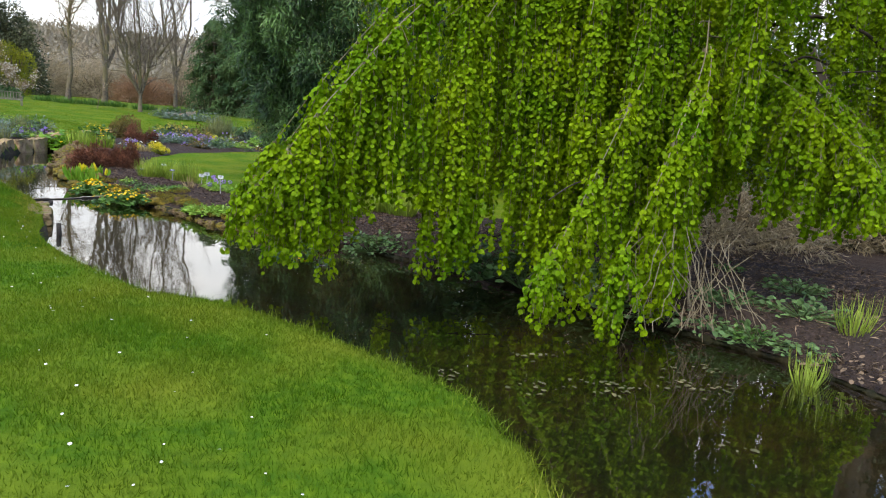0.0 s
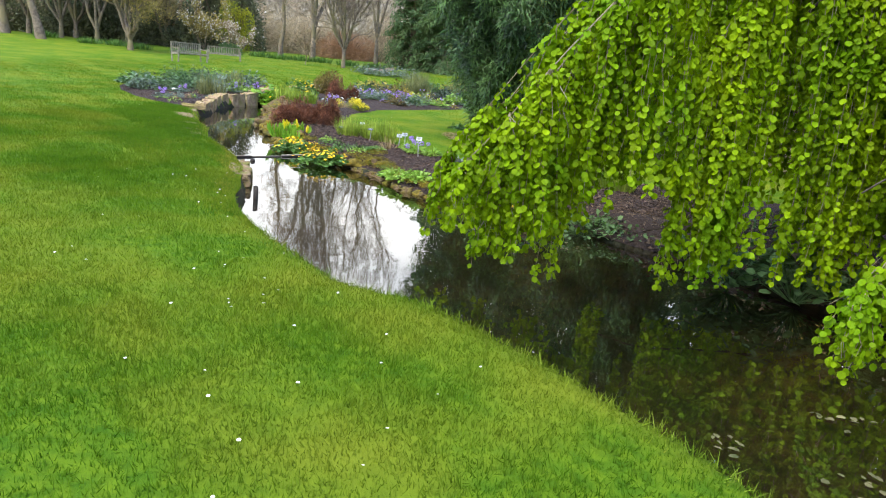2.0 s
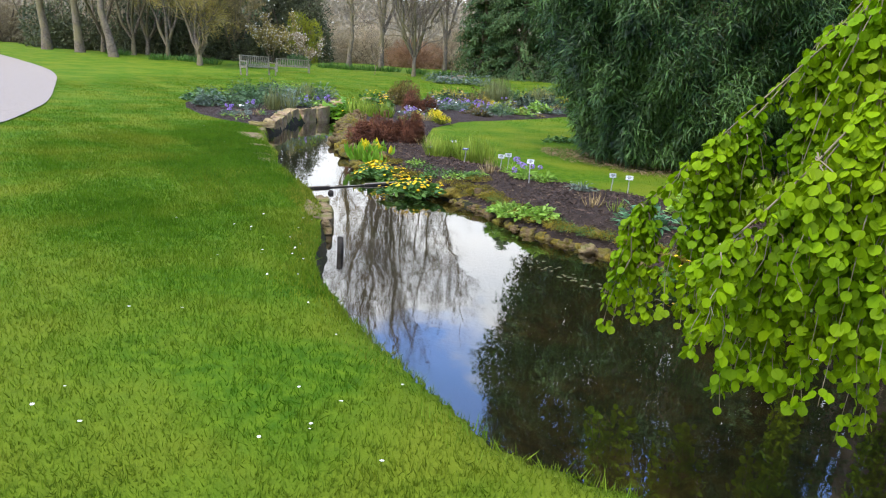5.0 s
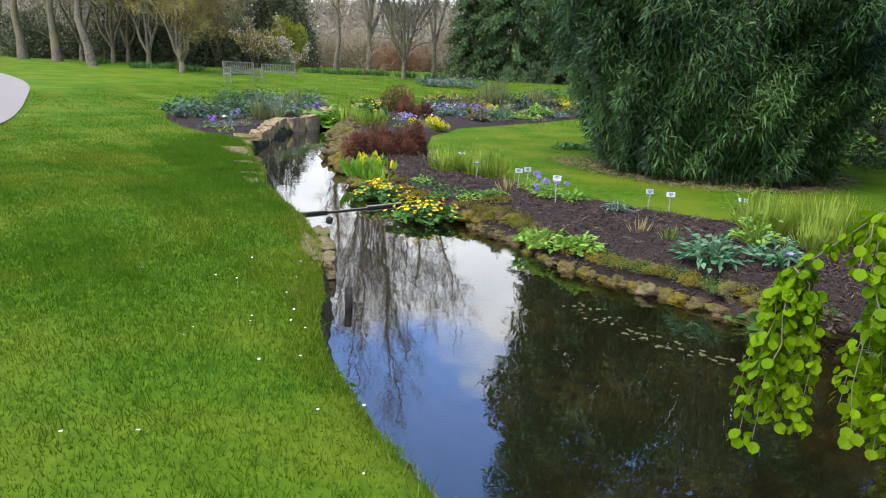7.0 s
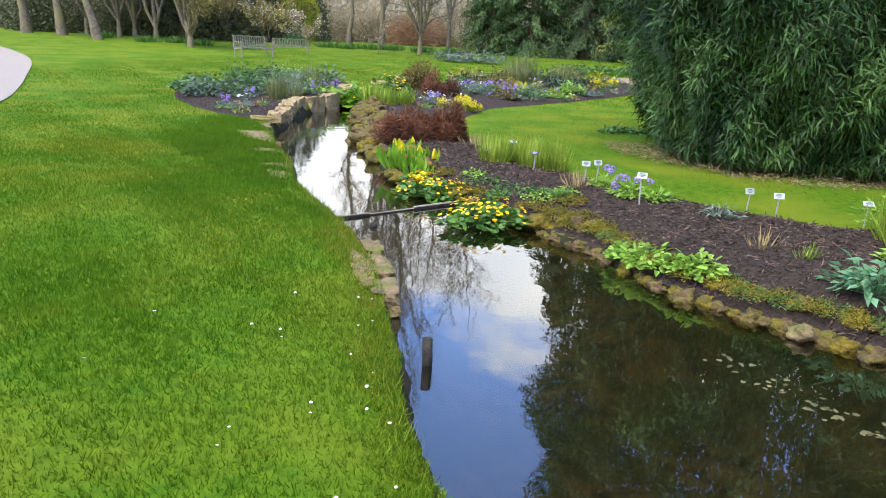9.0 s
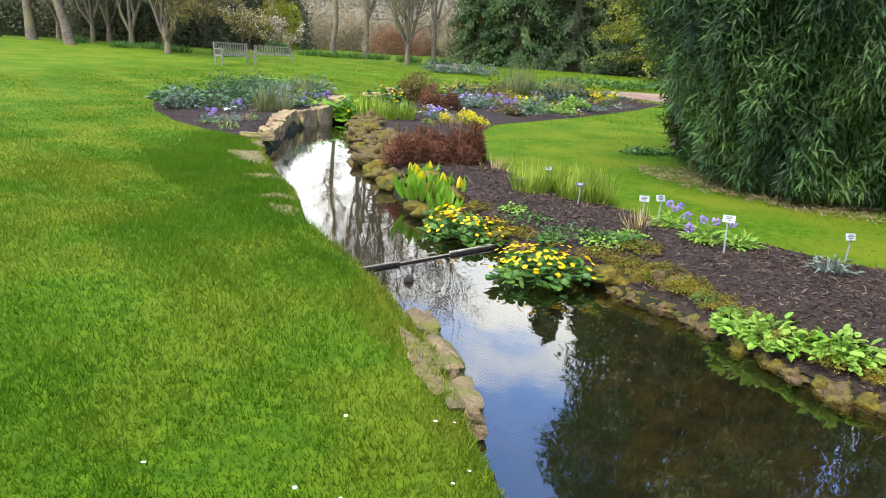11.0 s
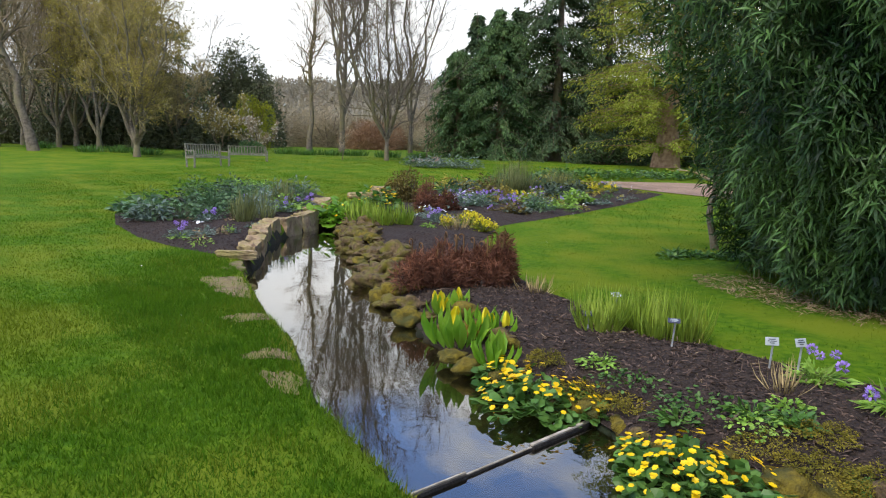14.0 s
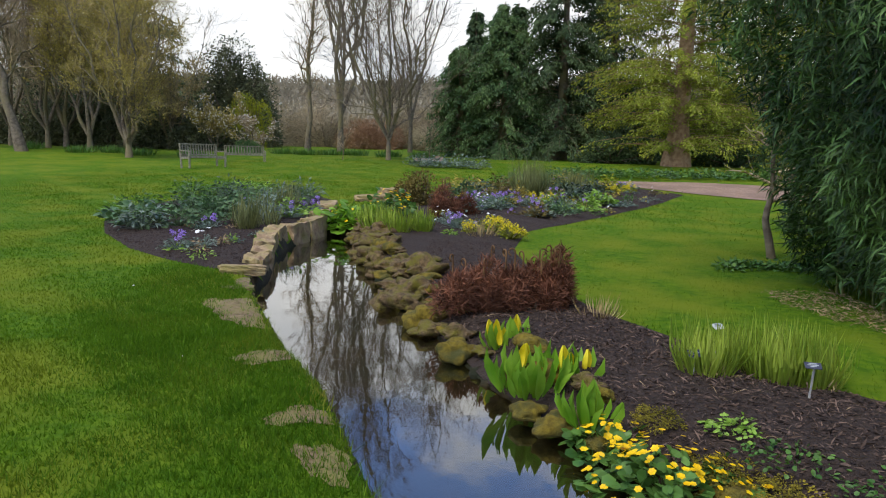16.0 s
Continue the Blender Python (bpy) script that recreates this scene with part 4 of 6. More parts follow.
shrub("dark_shrub", "dark rounded evergreen shrub on the lawn", "shrub", (-15.07, 42), (0.68, 0.6, 0.72), 3500, 0.09, 0.04, M_YEW)
for x, y, a, b, c in ((-32, 46, 3.4, 2.4, 3.6), (-28, 47, 3.2, 2.4, 3.3), (-24.5, 47.5, 3.0, 2.2, 3.0), (-21.2, 46.5, 2.6, 2.0, 2.5), (-18.6, 45.5, 1.9, 1.7, 2.0)):
    shrub("evergreen_hedge", "dense dark evergreen hedge behind the trees", "hedge", (x, y), (a, b, c), 9000, 0.2, 0.1, M_DARKLEAF, count=20, group="hedge behind the trees")
conifer("cedar", "dark broad conifer with tiered boughs", (-27.2, 52), 15.0, 6.6, M_CONIFER, 190, 110, 0.4, 0.13)
conifer("dark_fir", "tall dark fir beyond the garden bed", (-0.6, 45.5), 13.0, 4.0, M_CONIFER, 280, 130, 0.24, 0.075, shape_pow=0.6, droop=0.5)
conifer("dark_fir", "dark fir with drooping boughs", (2.2, 48.5), 15.0, 4.0, M_CONIFER, 260, 130, 0.24, 0.075, shape_pow=0.6, droop=0.5)
conifer("yew_tree", "broad dense yew with blue-green foliage", (-3.4, 45.5), 7.6, 3.3, M_YEW, 220, 130, 0.22, 0.075, shape_pow=0.5, droop=0.5)
conifer("yew_tree", "rounded ivy-green evergreen tree", (-5.6, 46), 5.6, 2.2, M_YEW, 170, 120, 0.2, 0.07, shape_pow=0.45, droop=0.5)
conifer("dark_fir", "distant dark fir against the sky", (-6.0, 72), 12.0, 3.6, M_CONIFER, 110, 60, 0.5, 0.16)
conifer("dark_fir", "distant pointed fir against the sky", (-2.5, 66), 11.5, 3.6, M_CONIFER, 110, 60, 0.5, 0.16)
conifer("dawn_redwood", "redwood with flared red-brown trunk and pale new foliage", (4.0, 40.6), 17, 4.6, M_LARCH, 560, 130, 0.16, 0.055, low=0.04, droop=0.3, shape_pow=0.35, trunk_r=0.42, bark=M_REDBARK)
conifer("larch", "larch in fresh yellow-green leaf", (8.6, 44), 14, 4.8, M_LARCH, 520, 130, 0.16, 0.055, low=0.03, droop=0.35, shape_pow=0.35, trunk_r=0.35)
conifer("dark_fir", "dark fir closing the view", (13, 47), 14, 5, M_CONIFER, 130, 60, 0.5, 0.15)
shrub("yellow_shrub", "tall shrub in yellow flower", "shrub", (7.3, 47), (1.6, 1.5, 4.6), 6000, 0.13, 0.07, M_YELGREEN)
shrub("laurel", "low dark laurel under the trees", "shrub", (1.5, 42.0), (2.2, 1.4, 1.3), 5000, 0.15, 0.07, M_CONIFER)
shrub("laurel", "dark undergrowth under the redwood", "shrub", (6.8, 41.5), (2.6, 1.4, 1.5), 6000, 0.15, 0.07, M_CONIFER)
# woods closing the view
wood = bare_tree("wood_tree", "distant bare brown woodland tree", (-42, 66), 12.5, 3, 0.28, 0.15, counts=(11, 6, 5), reach=0.3, twig=M_TWIG, group="distant wood")
for i in range(14):
    x, y = -56 + i * 1.9, 49 + rng.uniform(0, 13)
    copy_thing(wood, Matrix.Translation((x, y, z_at(x, y) - 0.1)) @ Matrix.Rotation(rng.uniform(0, 6.28), 4, "Z") @ Matrix.Scale(rng.uniform(0.8, 1.1), 4))
for i in range(34):
    x = -62 + i * 3.5 + rng.uniform(-1.6, 1.6)
    y = (64 if i % 2 else 80) + rng.uniform(-4, 7)
    sc = rng.uniform(0.3, 0.45) if -33 < x < 0 else rng.uniform(0.9, 1.25)
    copy_thing(wood, Matrix.Translation((x, y, z_at(x, y) - 0.1)) @ Matrix.Rotation(rng.uniform(0, 6.28), 4, "Z") @ Matrix.Scale(sc, 4))
for i, (x, y, a, c, m) in enumerate([(-45, 56, 6, 5, M_BROWNLEAF), (-37, 58, 6, 5.5, M_BROWNLEAF), (-30, 60, 5, 4, M_BROWNLEAF), (-23, 63, 5, 4.6, M_BROWNLEAF), (-17.5, 66, 5, 4.2, M_BROWNLEAF), (-13, 62, 2.6, 2.8, M_RUSSET),
                                     (-10.5, 66, 4, 3.8, M_BROWNLEAF), (-7.5, 60, 3, 2.2, M_BROWNLEAF), (3, 56, 6, 6, M_CONIFER), (12, 58, 7, 6, M_CONIFER), (20, 52, 7, 6, M_BROWNLEAF), (26, 44, 6, 6, M_BROWNLEAF), (22, 33, 5, 5, M_OLIVE), (-44, 46, 5, 5, M_DARKLEAF)]):
    shrub("thicket", "brown leafless thicket at the edge of the wood" if m is M_BROWNLEAF else "dense thicket at the edge of the wood", "thicket", (x, y), (a, 3.2, c * 0.8), 22000, 0.42 if m in (M_BROWNLEAF, M_RUSSET) else 0.22, 0.028 if m in (M_BROWNLEAF, M_RUSSET) else 0.08, m, count=26, group="thickets of the wood")
# distance haze is put into this base colour, paler than bare wood
M_FARWOOD = mat("haze_lightened_wood", (0.17, 0.15, 0.1), (0.3, 0.265, 0.185), 0.06, 0.95)


def ridge(X, Y):
    """The far hillside."""
    return lie(X, Y) - 0.3 + np.clip((Y - 88) / 30, 0, 1) * (4.6 + 0.085 * np.maximum(Y - 95, 0) + 1.1 * wave(X, Y, 0.05, 0.6) + 0.6 * wave(X, Y, 0.23))


tagged(part("backdrop", grid("hillside", np.linspace(-220, 170, 140), np.linspace(88, 190, 50), ridge, M_FARWOOD)), "hazy brown wooded hillside in the distance", "hillside", kind="structure")
hz = 110000
hx, hy = rng.uniform(-150, 90, hz), rng.uniform(95, 170, hz)
hp = np.stack([hx, hy, ridge(hx, hy) + 2.4 * rng.random(hz) ** 1.5 * (1 + 0.5 * wave(hx, hy, 0.3))], 1)
tagged(part("far_wood", mesh_of("far_wood", *leaves(hp, rand_dir(hz, 1.0), rand_dir(hz), rng.uniform(0.6, 1.8, hz), 0.22, LANCE), M_FARWOOD)), "hazy brown woodland on the far hillside", "woodland", kind="stuff")
# trees and scrub behind the weeping tree
for x, y, a, c, m in ((6.5, 15.5, 2.2, 4.6, M_BROWNLEAF), (9.5, 16.5, 3.0, 6.0, M_BROWNLEAF), (8.0, 12.6, 1.8, 3.6, M_YEW), (12, 14, 3.0, 6.5, M_BROWNLEAF), (10.4, 9.6, 1.8, 4.0, M_BROWNLEAF), (14.5, 6.5, 2.6, 6.0, M_BROWNLEAF)):
    shrub("thicket", "tall brown thicket behind the weeping tree", "thicket", (x, y), (a, 1.8, c), 12000, 0.24, 0.016 if m is M_BROWNLEAF else 0.05, m, count=20, group="scrub on the far bank")
bare_tree("scrub_tree", "bare brown tree beyond the weeping tree", (8.5, 15), 7, 4, 0.35, 0.13, counts=(12, 7, 5), reach=0.3)
bare_tree("scrub_tree", "bare brown tree on the far bank", (11.5, 11), 8, 4, 0.35, 0.14, counts=(12, 7, 5), reach=0.3)
# those over 7 m are added to keep bright sky out of the reflections
for x, y, a, c, m in ((7.0, 13.5, 2.2, 2.6, M_OLIVE), (10, 13, 2.6, 4.4, M_BROWNLEAF), (8.6, 10.6, 1.6, 1.3, M_BROWNLEAF), (6.4, 10.4, 1.4, 1.0, M_BROWNLEAF), (12.5, 8.5, 2.6, 5.0, M_BROWNLEAF), (15, 11, 3, 6.5, M_BROWNLEAF), (6.0, 18.4, 2.4, 10.5, M_CONIFER), (9, 20, 3.6, 11.0, M_YEW), (3.3, 21.4, 2.0, 10.5, M_CONIFER), (13.5, 3, 3, 3.6, M_BROWNLEAF), (15, 16, 4, 5, M_CONIFER), (9.3, 10.6, 2.6, 8.0, M_DARKLEAF), (11.5, 6.0, 2.6, 7.5, M_DARKLEAF)):
    shrub("scrub", "tangled scrub and added dark screening trees on the far bank", "shrub", (x, y), (a, 1.8, c), 20000 if c > 7 else 10000, 0.17, 0.014 if m is M_BROWNLEAF else 0.045, m, count=18, group="scrub on the far bank")
# leaning sapling on the lawn
sap = thing("sapling", "small dark leaning sapling on the lawn", "tree", (0.15, 18.8, z_at(0.15, 18.8) - 0.03))
SP = line([(0, 0, 0), (-0.06, 0, 0.28), (-0.12, 0, 0.55), (-0.06, 0.02, 0.9), (-0.1, 0, 1.5), (-0.06, 0, 2.3)], 14)[None]
SR = np.linspace(0.06, 0.018, 14)[None]
part("trunk", mesh_of("sapling_trunk", *tubes(SP, SR, 8), M_BARK, True), sap)
SB, SBR = grow(SP, SR, 26, 0.45, 1, 0.8, 55, 0.1)
SC, SCR = grow(SB, SBR, 6, 0.2, 1, 0.35, 40, 0.1, k=4)
tagged(part("twig", mesh_of("sapling_twigs", *merge(tubes(SB, np.maximum(SBR, 0.004), 4), tubes(SC, np.maximum(SCR, 0.003), 3)), M_TWIG), sap), kind="stuff")
SL, SD = along(SC, 900)
tagged(part("crown", mesh_of("sapling_leaves", *leaves(SL, SD + rand_dir(900), rand_dir(900, 1), 0.05, 0.03, LANCE), M_LARCH), sap), kind="stuff")

# ---- garden: materials ----
M_HELLE = mat("blue_green_leaf", (0.045, 0.105, 0.042), (0.14, 0.23, 0.09), 3, 0.55, sub=0.2, island=0.4)
M_GREYLEAF = mat("grey_green_leaf", (0.1, 0.15, 0.11), (0.22, 0.28, 0.22), 3, 0.6, sub=0.2, island=0.3)
M_DARKHELLE = mat("dark_leaf", (0.03, 0.052, 0.03), (0.075, 0.11, 0.06), 3, 0.5, sub=0.15, island=0.4)
M_BLUEGREEN = mat("bright_blue_green_leaf", (0.08, 0.2, 0.085), (0.17, 0.33, 0.17), 4, 0.5, sub=0.25, island=0.3)
M_FRESH = mat("fresh_leaf", (0.16, 0.32, 0.03), (0.32, 0.48, 0.09), 5, 0.5, sub=0.3, island=0.3)
M_MARSHLEAF = mat("marsh_leaf", (0.045, 0.125, 0.022), (0.12, 0.23, 0.045), 5, 0.4, sub=0.25, island=0.35)
M_IRIS = mat("iris_blade", (0.17, 0.27, 0.025), (0.34, 0.43, 0.06), 4, 0.5, sub=0.3, island=0.3)
M_IRISDRY = mat("iris_base", (0.28, 0.2, 0.08), (0.42, 0.33, 0.16), 4, 0.8, island=0.3)
M_OLIVEBLADE = mat("olive_blade", (0.12, 0.14, 0.045), (0.24, 0.26, 0.1), 4, 0.6, sub=0.3, island=0.4)
M_SKUNK = mat("broad_waxy_leaf", (0.11, 0.27, 0.016), (0.23, 0.4, 0.04), 6, 0.35, sub=0.3, island=0.25)
M_FERN = mat("dead_fern_frond", (0.06, 0.024, 0.014), (0.24, 0.1, 0.055), 3, 0.85, sub=0.15, island=0.5)
M_FERNTIP = mat("fern_crozier", (0.09, 0.045, 0.02), (0.18, 0.1, 0.04), 6, 0.85, island=0.3)
M_BRONZE = mat("bronze_leaf", (0.09, 0.075, 0.018), (0.2, 0.15, 0.035), 3, 0.6, sub=0.2, island=0.4)
M_YELLOW = mat("yellow_petal", (0.72, 0.44, 0.006), (0.85, 0.6, 0.012), 20, 0.5, sub=0.2, island=0.2)
M_LEMON = mat("lemon_petal", (0.72, 0.6, 0.02), (0.85, 0.72, 0.05), 20, 0.5, sub=0.25, island=0.15)
M_PURPLE = mat("mauve_petal", (0.3, 0.17, 0.56), (0.5, 0.34, 0.74), 20, 0.6, sub=0.2, island=0.2)
M_WHITE = mat("white_petal", (0.74, 0.74, 0.7), (0.82, 0.82, 0.8), 30, 0.6, sub=0.15)
M_CLOD = mat("soil_clod", (0.018, 0.012, 0.009), (0.07, 0.047, 0.036), 12, 0.95, island=0.4)
M_PLATE = mat("grey_label_plate", (0.36, 0.39, 0.38), (0.5, 0.53, 0.51), 20, 0.4, 0.1)
M_DARKPLATE = mat("dark_label_plate", (0.03, 0.035, 0.05), (0.06, 0.065, 0.09), 20, 0.35)
M_INK = mat("label_print", (0.02, 0.02, 0.025), (0.05, 0.05, 0.06), 20, 0.5)
M_STEEL = mat("zinc_stake", (0.26, 0.26, 0.25), (0.4, 0.4, 0.38), 20, 0.45)
M_PAD = mat("floating_leaf", (0.05, 0.06, 0.018), (0.14, 0.125, 0.055), 12, 0.6, island=0.4)


def bed_z(x, y):
    for poly in (BED, LEFT_BED):
        if inside(np.array([x]), np.array([y]), poly)[0] > 0:
            return float(mound(np.array([x]), np.array([y]), poly)[0])
    return max(z_at(x, y), -0.05)


# ---- stones ----


def stone_mesh(size, seed, material, rough=0.16, boxy=0.0, cuts=3):
    bm = bmesh.new()
    if boxy:
        bmesh.ops.create_cube(bm, size=2)
        bmesh.ops.subdivide_edges(bm, edges=bm.edges[:], cuts=int(boxy * 3), use_grid_fill=True)
    else:
        bmesh.ops.create_icosphere(bm, subdivisions=cuts, radius=1)
    for v in bm.verts:
        p = v.co.copy()
        if boxy:
            p = p * (1 - 0.07 * max(0, (abs(p.x) ** 4 + abs(p.y) ** 4 + abs(p.z) ** 4 - 1)) * 0.5)
        q = p * 1.3 + Vector((seed * 7.3, seed * 3.1, seed))
        p = p * (1 + rough * noise.noise(q) * 1.8 + rough * 0.8 * noise.noise(q * 2.9) + rough * 0.45 * noise.noise(q * 6.5) - (0 if boxy else rough * 0.7 * (0.4 - min(0.4, abs(noise.noise(q * 1.7 + Vector((9, 2, 4))) * 3)))))
        v.co = Vector((p.x * size[0], p.y * size[1], p.z * size[2]))
    me = bpy.data.meshes.new("stone")
    bm.to_mesh(me)
    bm.free()
    me.polygons.foreach_set("use_smooth", np.full(len(me.polygons), not boxy))
    me.materials.append(material)
    return me


ROCKS = [stone_mesh((1, 0.8, 0.62), s, M_MOSS, 0.5, 0, 3) for s in range(6)]
MOSSROCKS = [stone_mesh((1, 0.85, 0.6), 10 + s, M_MOSSY, 0.3, 0, 3) for s in range(3)]
edging = thing("rock_edging", "mossy rocks edging the flower bed along the water", "rocks", (0, 0, 0))
bank = np.array(RIGHT_BANK)


def put_rock(me, x, y, z, s, turn, parent, flat=1.0):
    ob = part("rock", me, parent)
    ob.matrix_local = Matrix.Translation((x, y, z)) @ Matrix.Rotation(turn, 4, "Z") @ Matrix.Diagonal((s, s, s * flat, 1))
    return ob


def along_bank(i0, i1, n):
    p = bank[i0:i1 + 1]
    d = np.r_[0, np.cumsum(np.hypot(*np.diff(p, axis=0).T))]
    u = np.linspace(0, d[-1], n)
    return np.stack([np.interp(u, d, p[:, 0]), np.interp(u, d, p[:, 1])], 1)


for k, (x, y) in enumerate(along_bank(11, 18, 34)):
    for row in range(2):
        s = rng.uniform(0.045, 0.1)
        me = MOSSROCKS[k % 3] if (k + row) % 2 == 0 else ROCKS[(k + row * 2) % 6]
        put_rock(me, x + 0.02 + row * 0.13 + rng.uniform(-0.04, 0.04), y + row * 0.1 + rng.uniform(-0.04, 0.04), 0.0 + row * 0.075, s, rng.uniform(0, 6), edging, rng.uniform(0.7, 1.0))
for k, (x, y) in enumerate(along_bank(18, 22, 14)):
    put_rock(ROCKS[k % 6] if k % 2 else MOSSROCKS[k % 3], x + 0.08, y + 0.05, 0.03, rng.uniform(0.07, 0.13), rng.uniform(0, 6), edging, 0.8)
for k, (x, y) in enumerate(along_bank(22, 28, 110)):
    out = 0.36 * rng.random() ** 1.4
    if y < 14.75 and k % 3:
        continue
    s = 0.07 + 0.15 * rng.random() ** 2
    rx, ry = x + 0.02 + out + rng.uniform(-0.06, 0.06), y + out * 0.3 + rng.uniform(-0.1, 0.1)
    put_rock(MOSSROCKS[k % 3] if k % 6 == 0 else ROCKS[k % 6], rx, ry, max(0.02, bed_z(rx, ry) + 0.03), s, rng.uniform(0, 6), edging, rng.uniform(0.5, 1.0))
for x, y, s in ((-3.12, 13.2, 0.1), (-2.98, 13.02, 0.11), (-2.8, 12.8, 0.09), (-2.3, 12.35, 0.1), (-1.55, 11.55, 0.13), (-1.75, 11.75, 0.1)):
    put_rock(MOSSROCKS[int(s * 100) % 3], x, y, 0.07, s, x, edging, 0.8)
put_rock(stone_mesh((1, 0.8, 0.6), 31, M_FLAG, 0.4), -0.13, 9.7, 0.03, 0.07, 0.4, edging)

wall = thing("stone_edging", "low wall of pale sandstone blocks holding the bed", "wall", (0, 0, 0))
for i, (x, y, a, L, w, hh, z) in enumerate([(-5.92, 16.45, 20, 0.28, 0.15, 0.06, 0.2), (-5.98, 17.0, 100, 0.26, 0.16, 0.19, 0.1), (-6.08, 17.5, 104, 0.24, 0.17, 0.2, 0.11), (-6.25, 18.05, 108, 0.3, 0.18, 0.19, 0.13), (-6.4, 18.65, 102, 0.3, 0.17, 0.2, 0.13),
                                            (-6.5, 19.25, 95, 0.3, 0.18, 0.22, 0.14), (-6.42, 19.95, 82, 0.38, 0.18, 0.21, 0.14), (-6.36, 20.75, 80, 0.4, 0.19, 0.22, 0.15), (-6.45, 21.6, 95, 0.4, 0.2, 0.2, 0.2), 
                                            (-6.75, 23.3, 100, 0.45, 0.25, 0.14, 0.28), (-6.1, 24.8, 20, 0.5, 0.25, 0.14, 0.36), (-5.9, 26.6, 50, 0.5, 0.3, 0.14, 0.42)]):
    ob = part("stone", stone_mesh((L * 0.8, w * 0.72, hh * 0.86), 40 + i, M_STONE, 0.11, 2), wall)
    ob.matrix_local = pose(x + 0.04, y, z - 0.02, rng.uniform(-5, 5), rng.uniform(-5, 5), a)
for i, (x, y, L, w, a) in enumerate([(-5.72, 15.9, 0.3, 0.16, 118), (-2.5, 10.25, 0.13, 0.06, 112), (-2.36, 9.9, 0.15, 0.07, 112), (-2.24, 9.52, 0.14, 0.07, 108)]):
    ob = tagged(part("flagstone", stone_mesh((L, w, 0.07), 60 + i, M_FLAG, 0.16, 1.7)), "worn sunken flagstone set in the lawn edge", "flagstone", "flagstones along the bank")
    ob.matrix_world = pose(x - 0.04, y, z_at(x - 0.25, y) - 0.078, rng.uniform(-2, 2), rng.uniform(-2, 2), a)

# ---- weir, post, float, stump ----
weir = thing("weir", "dark wet timber weir across the stream", "weir", (-2.66, 11.9, 0))


def beam(name, a, b, w, h, z, parent, material, at=(0, 0, 0), label=""):
    a, b = Vector((*a, z)), Vector((*b, z))
    bm = bmesh.new()
    bmesh.ops.create_cube(bm, size=1)
    bmesh.ops.scale(bm, vec=((b - a).length, w, h), verts=bm.verts)
    bmesh.ops.bevel(bm, geom=bm.edges[:], offset=min(w, h) * 0.12, segments=1, affect="EDGES")
    me = bpy.data.meshes.new(name)
    bm.to_mesh(me)
    bm.free()
    me.materials.append(material)
    ob = part(name, me, parent, label)
    ob.matrix_local = Matrix.Translation((a + b) / 2 - Vector(at)) @ Matrix.Rotation(math.atan2(b.y - a.y, b.x - a.x), 4, "Z")
    return ob


wa = (-2.66, 11.9, 0)
beam("beam", (-3.16, 11.29), (-2.92, 11.56), 0.03, 0.14, -0.05, weir, M_OAK, wa)
beam("beam", (-2.62, 11.91), (-2.12, 12.5), 0.03, 0.14, -0.05, weir, M_OAK, wa)
beam("sill", (-2.92, 11.56), (-2.62, 11.91), 0.016, 0.11, -0.045, weir, M_OAK, wa)
# thin pale strips along the tops of the dark timbers
beam("capping", (-2.62, 11.91), (-2.12, 12.5), 0.02, 0.01, 0.024, weir, M_PALEWOOD, wa, "pale top edge")
beam("capping", (-3.16, 11.29), (-2.92, 11.56), 0.01, 0.008, 0.023, weir, M_PALEWOOD, wa, "pale top edge")
beam("capping", (-2.92, 11.56), (-2.62, 11.91), 0.01, 0.006, 0.012, weir, M_PALEWOOD, wa, "pale top edge")
for nm, lab, x, y, z0, z1, r, m in (("post", "short dark wooden post standing in the water", -1.93, 8.9, -0.4, 0.12, 0.024, M_OAK), ("stump", "cut mossy wooden stump at the water's edge", -1.25, 11.4, -0.2, 0.17, 0.045, M_MOSS)):
    zz = np.linspace(z0, z1, 6)
    T = np.stack([x + 0.004 * np.sin(zz * 30), y + 0 * zz, zz], 1)
    T = np.concatenate([T, T[-1:]])
    ob = tagged(part(nm, mesh_of(nm, *tubes(T[None], np.r_[np.full(5, r), r * 0.94, 0.001][None], 9), m, True)), lab, nm)
ball = tagged(part("float_ball", stone_mesh((0.032, 0.032, 0.03), 5, M_OAK, 0.06, 0, 3)), "small dark ball floating by the weir", "ball")
ball.location = (-2.79, 11.22, 0.008)

# ---- plants ----


def blade_clump(name, label, category, at, n, h, r, w, material, lean=0.3, group="", shape=BLADE, base=None, z=None):
    ob = thing(name, label, category, (at[0], at[1], (bed_z(*at) if z is None else z) - 0.02), group)
    a, rr = rng.uniform(0, 6.283, n), r * np.sqrt(rng.random(n))
    P = np.stack([np.cos(a) * rr, np.sin(a) * rr, 0 * a], 1)
    D = unit(np.stack([np.cos(a) * lean * rr / r, np.sin(a) * lean * rr / r, 1 + 0 * a], 1) + rng.normal(size=(n, 3)) * 0.1)
    tagged(part("foliage", mesh_of(name + "_blades", *leaves(P, D, np.stack([np.cos(a), np.sin(a), 0.4 + 0 * a], 1) + rand_dir(n) * 0.5, h * rng.uniform(0.6, 1.15, n), w, shape), material), ob), kind="stuff")
    if base:
        q = n // 2
        tagged(part("dry_base", mesh_of(name + "_dry", *leaves(P[:q], rand_dir(q, 0.4) * [1, 1, 0.4] + [0, 0, 0.1], rand_dir(q, 1), h * 0.3, w, LANCE), base), ob), kind="stuff")
    return ob


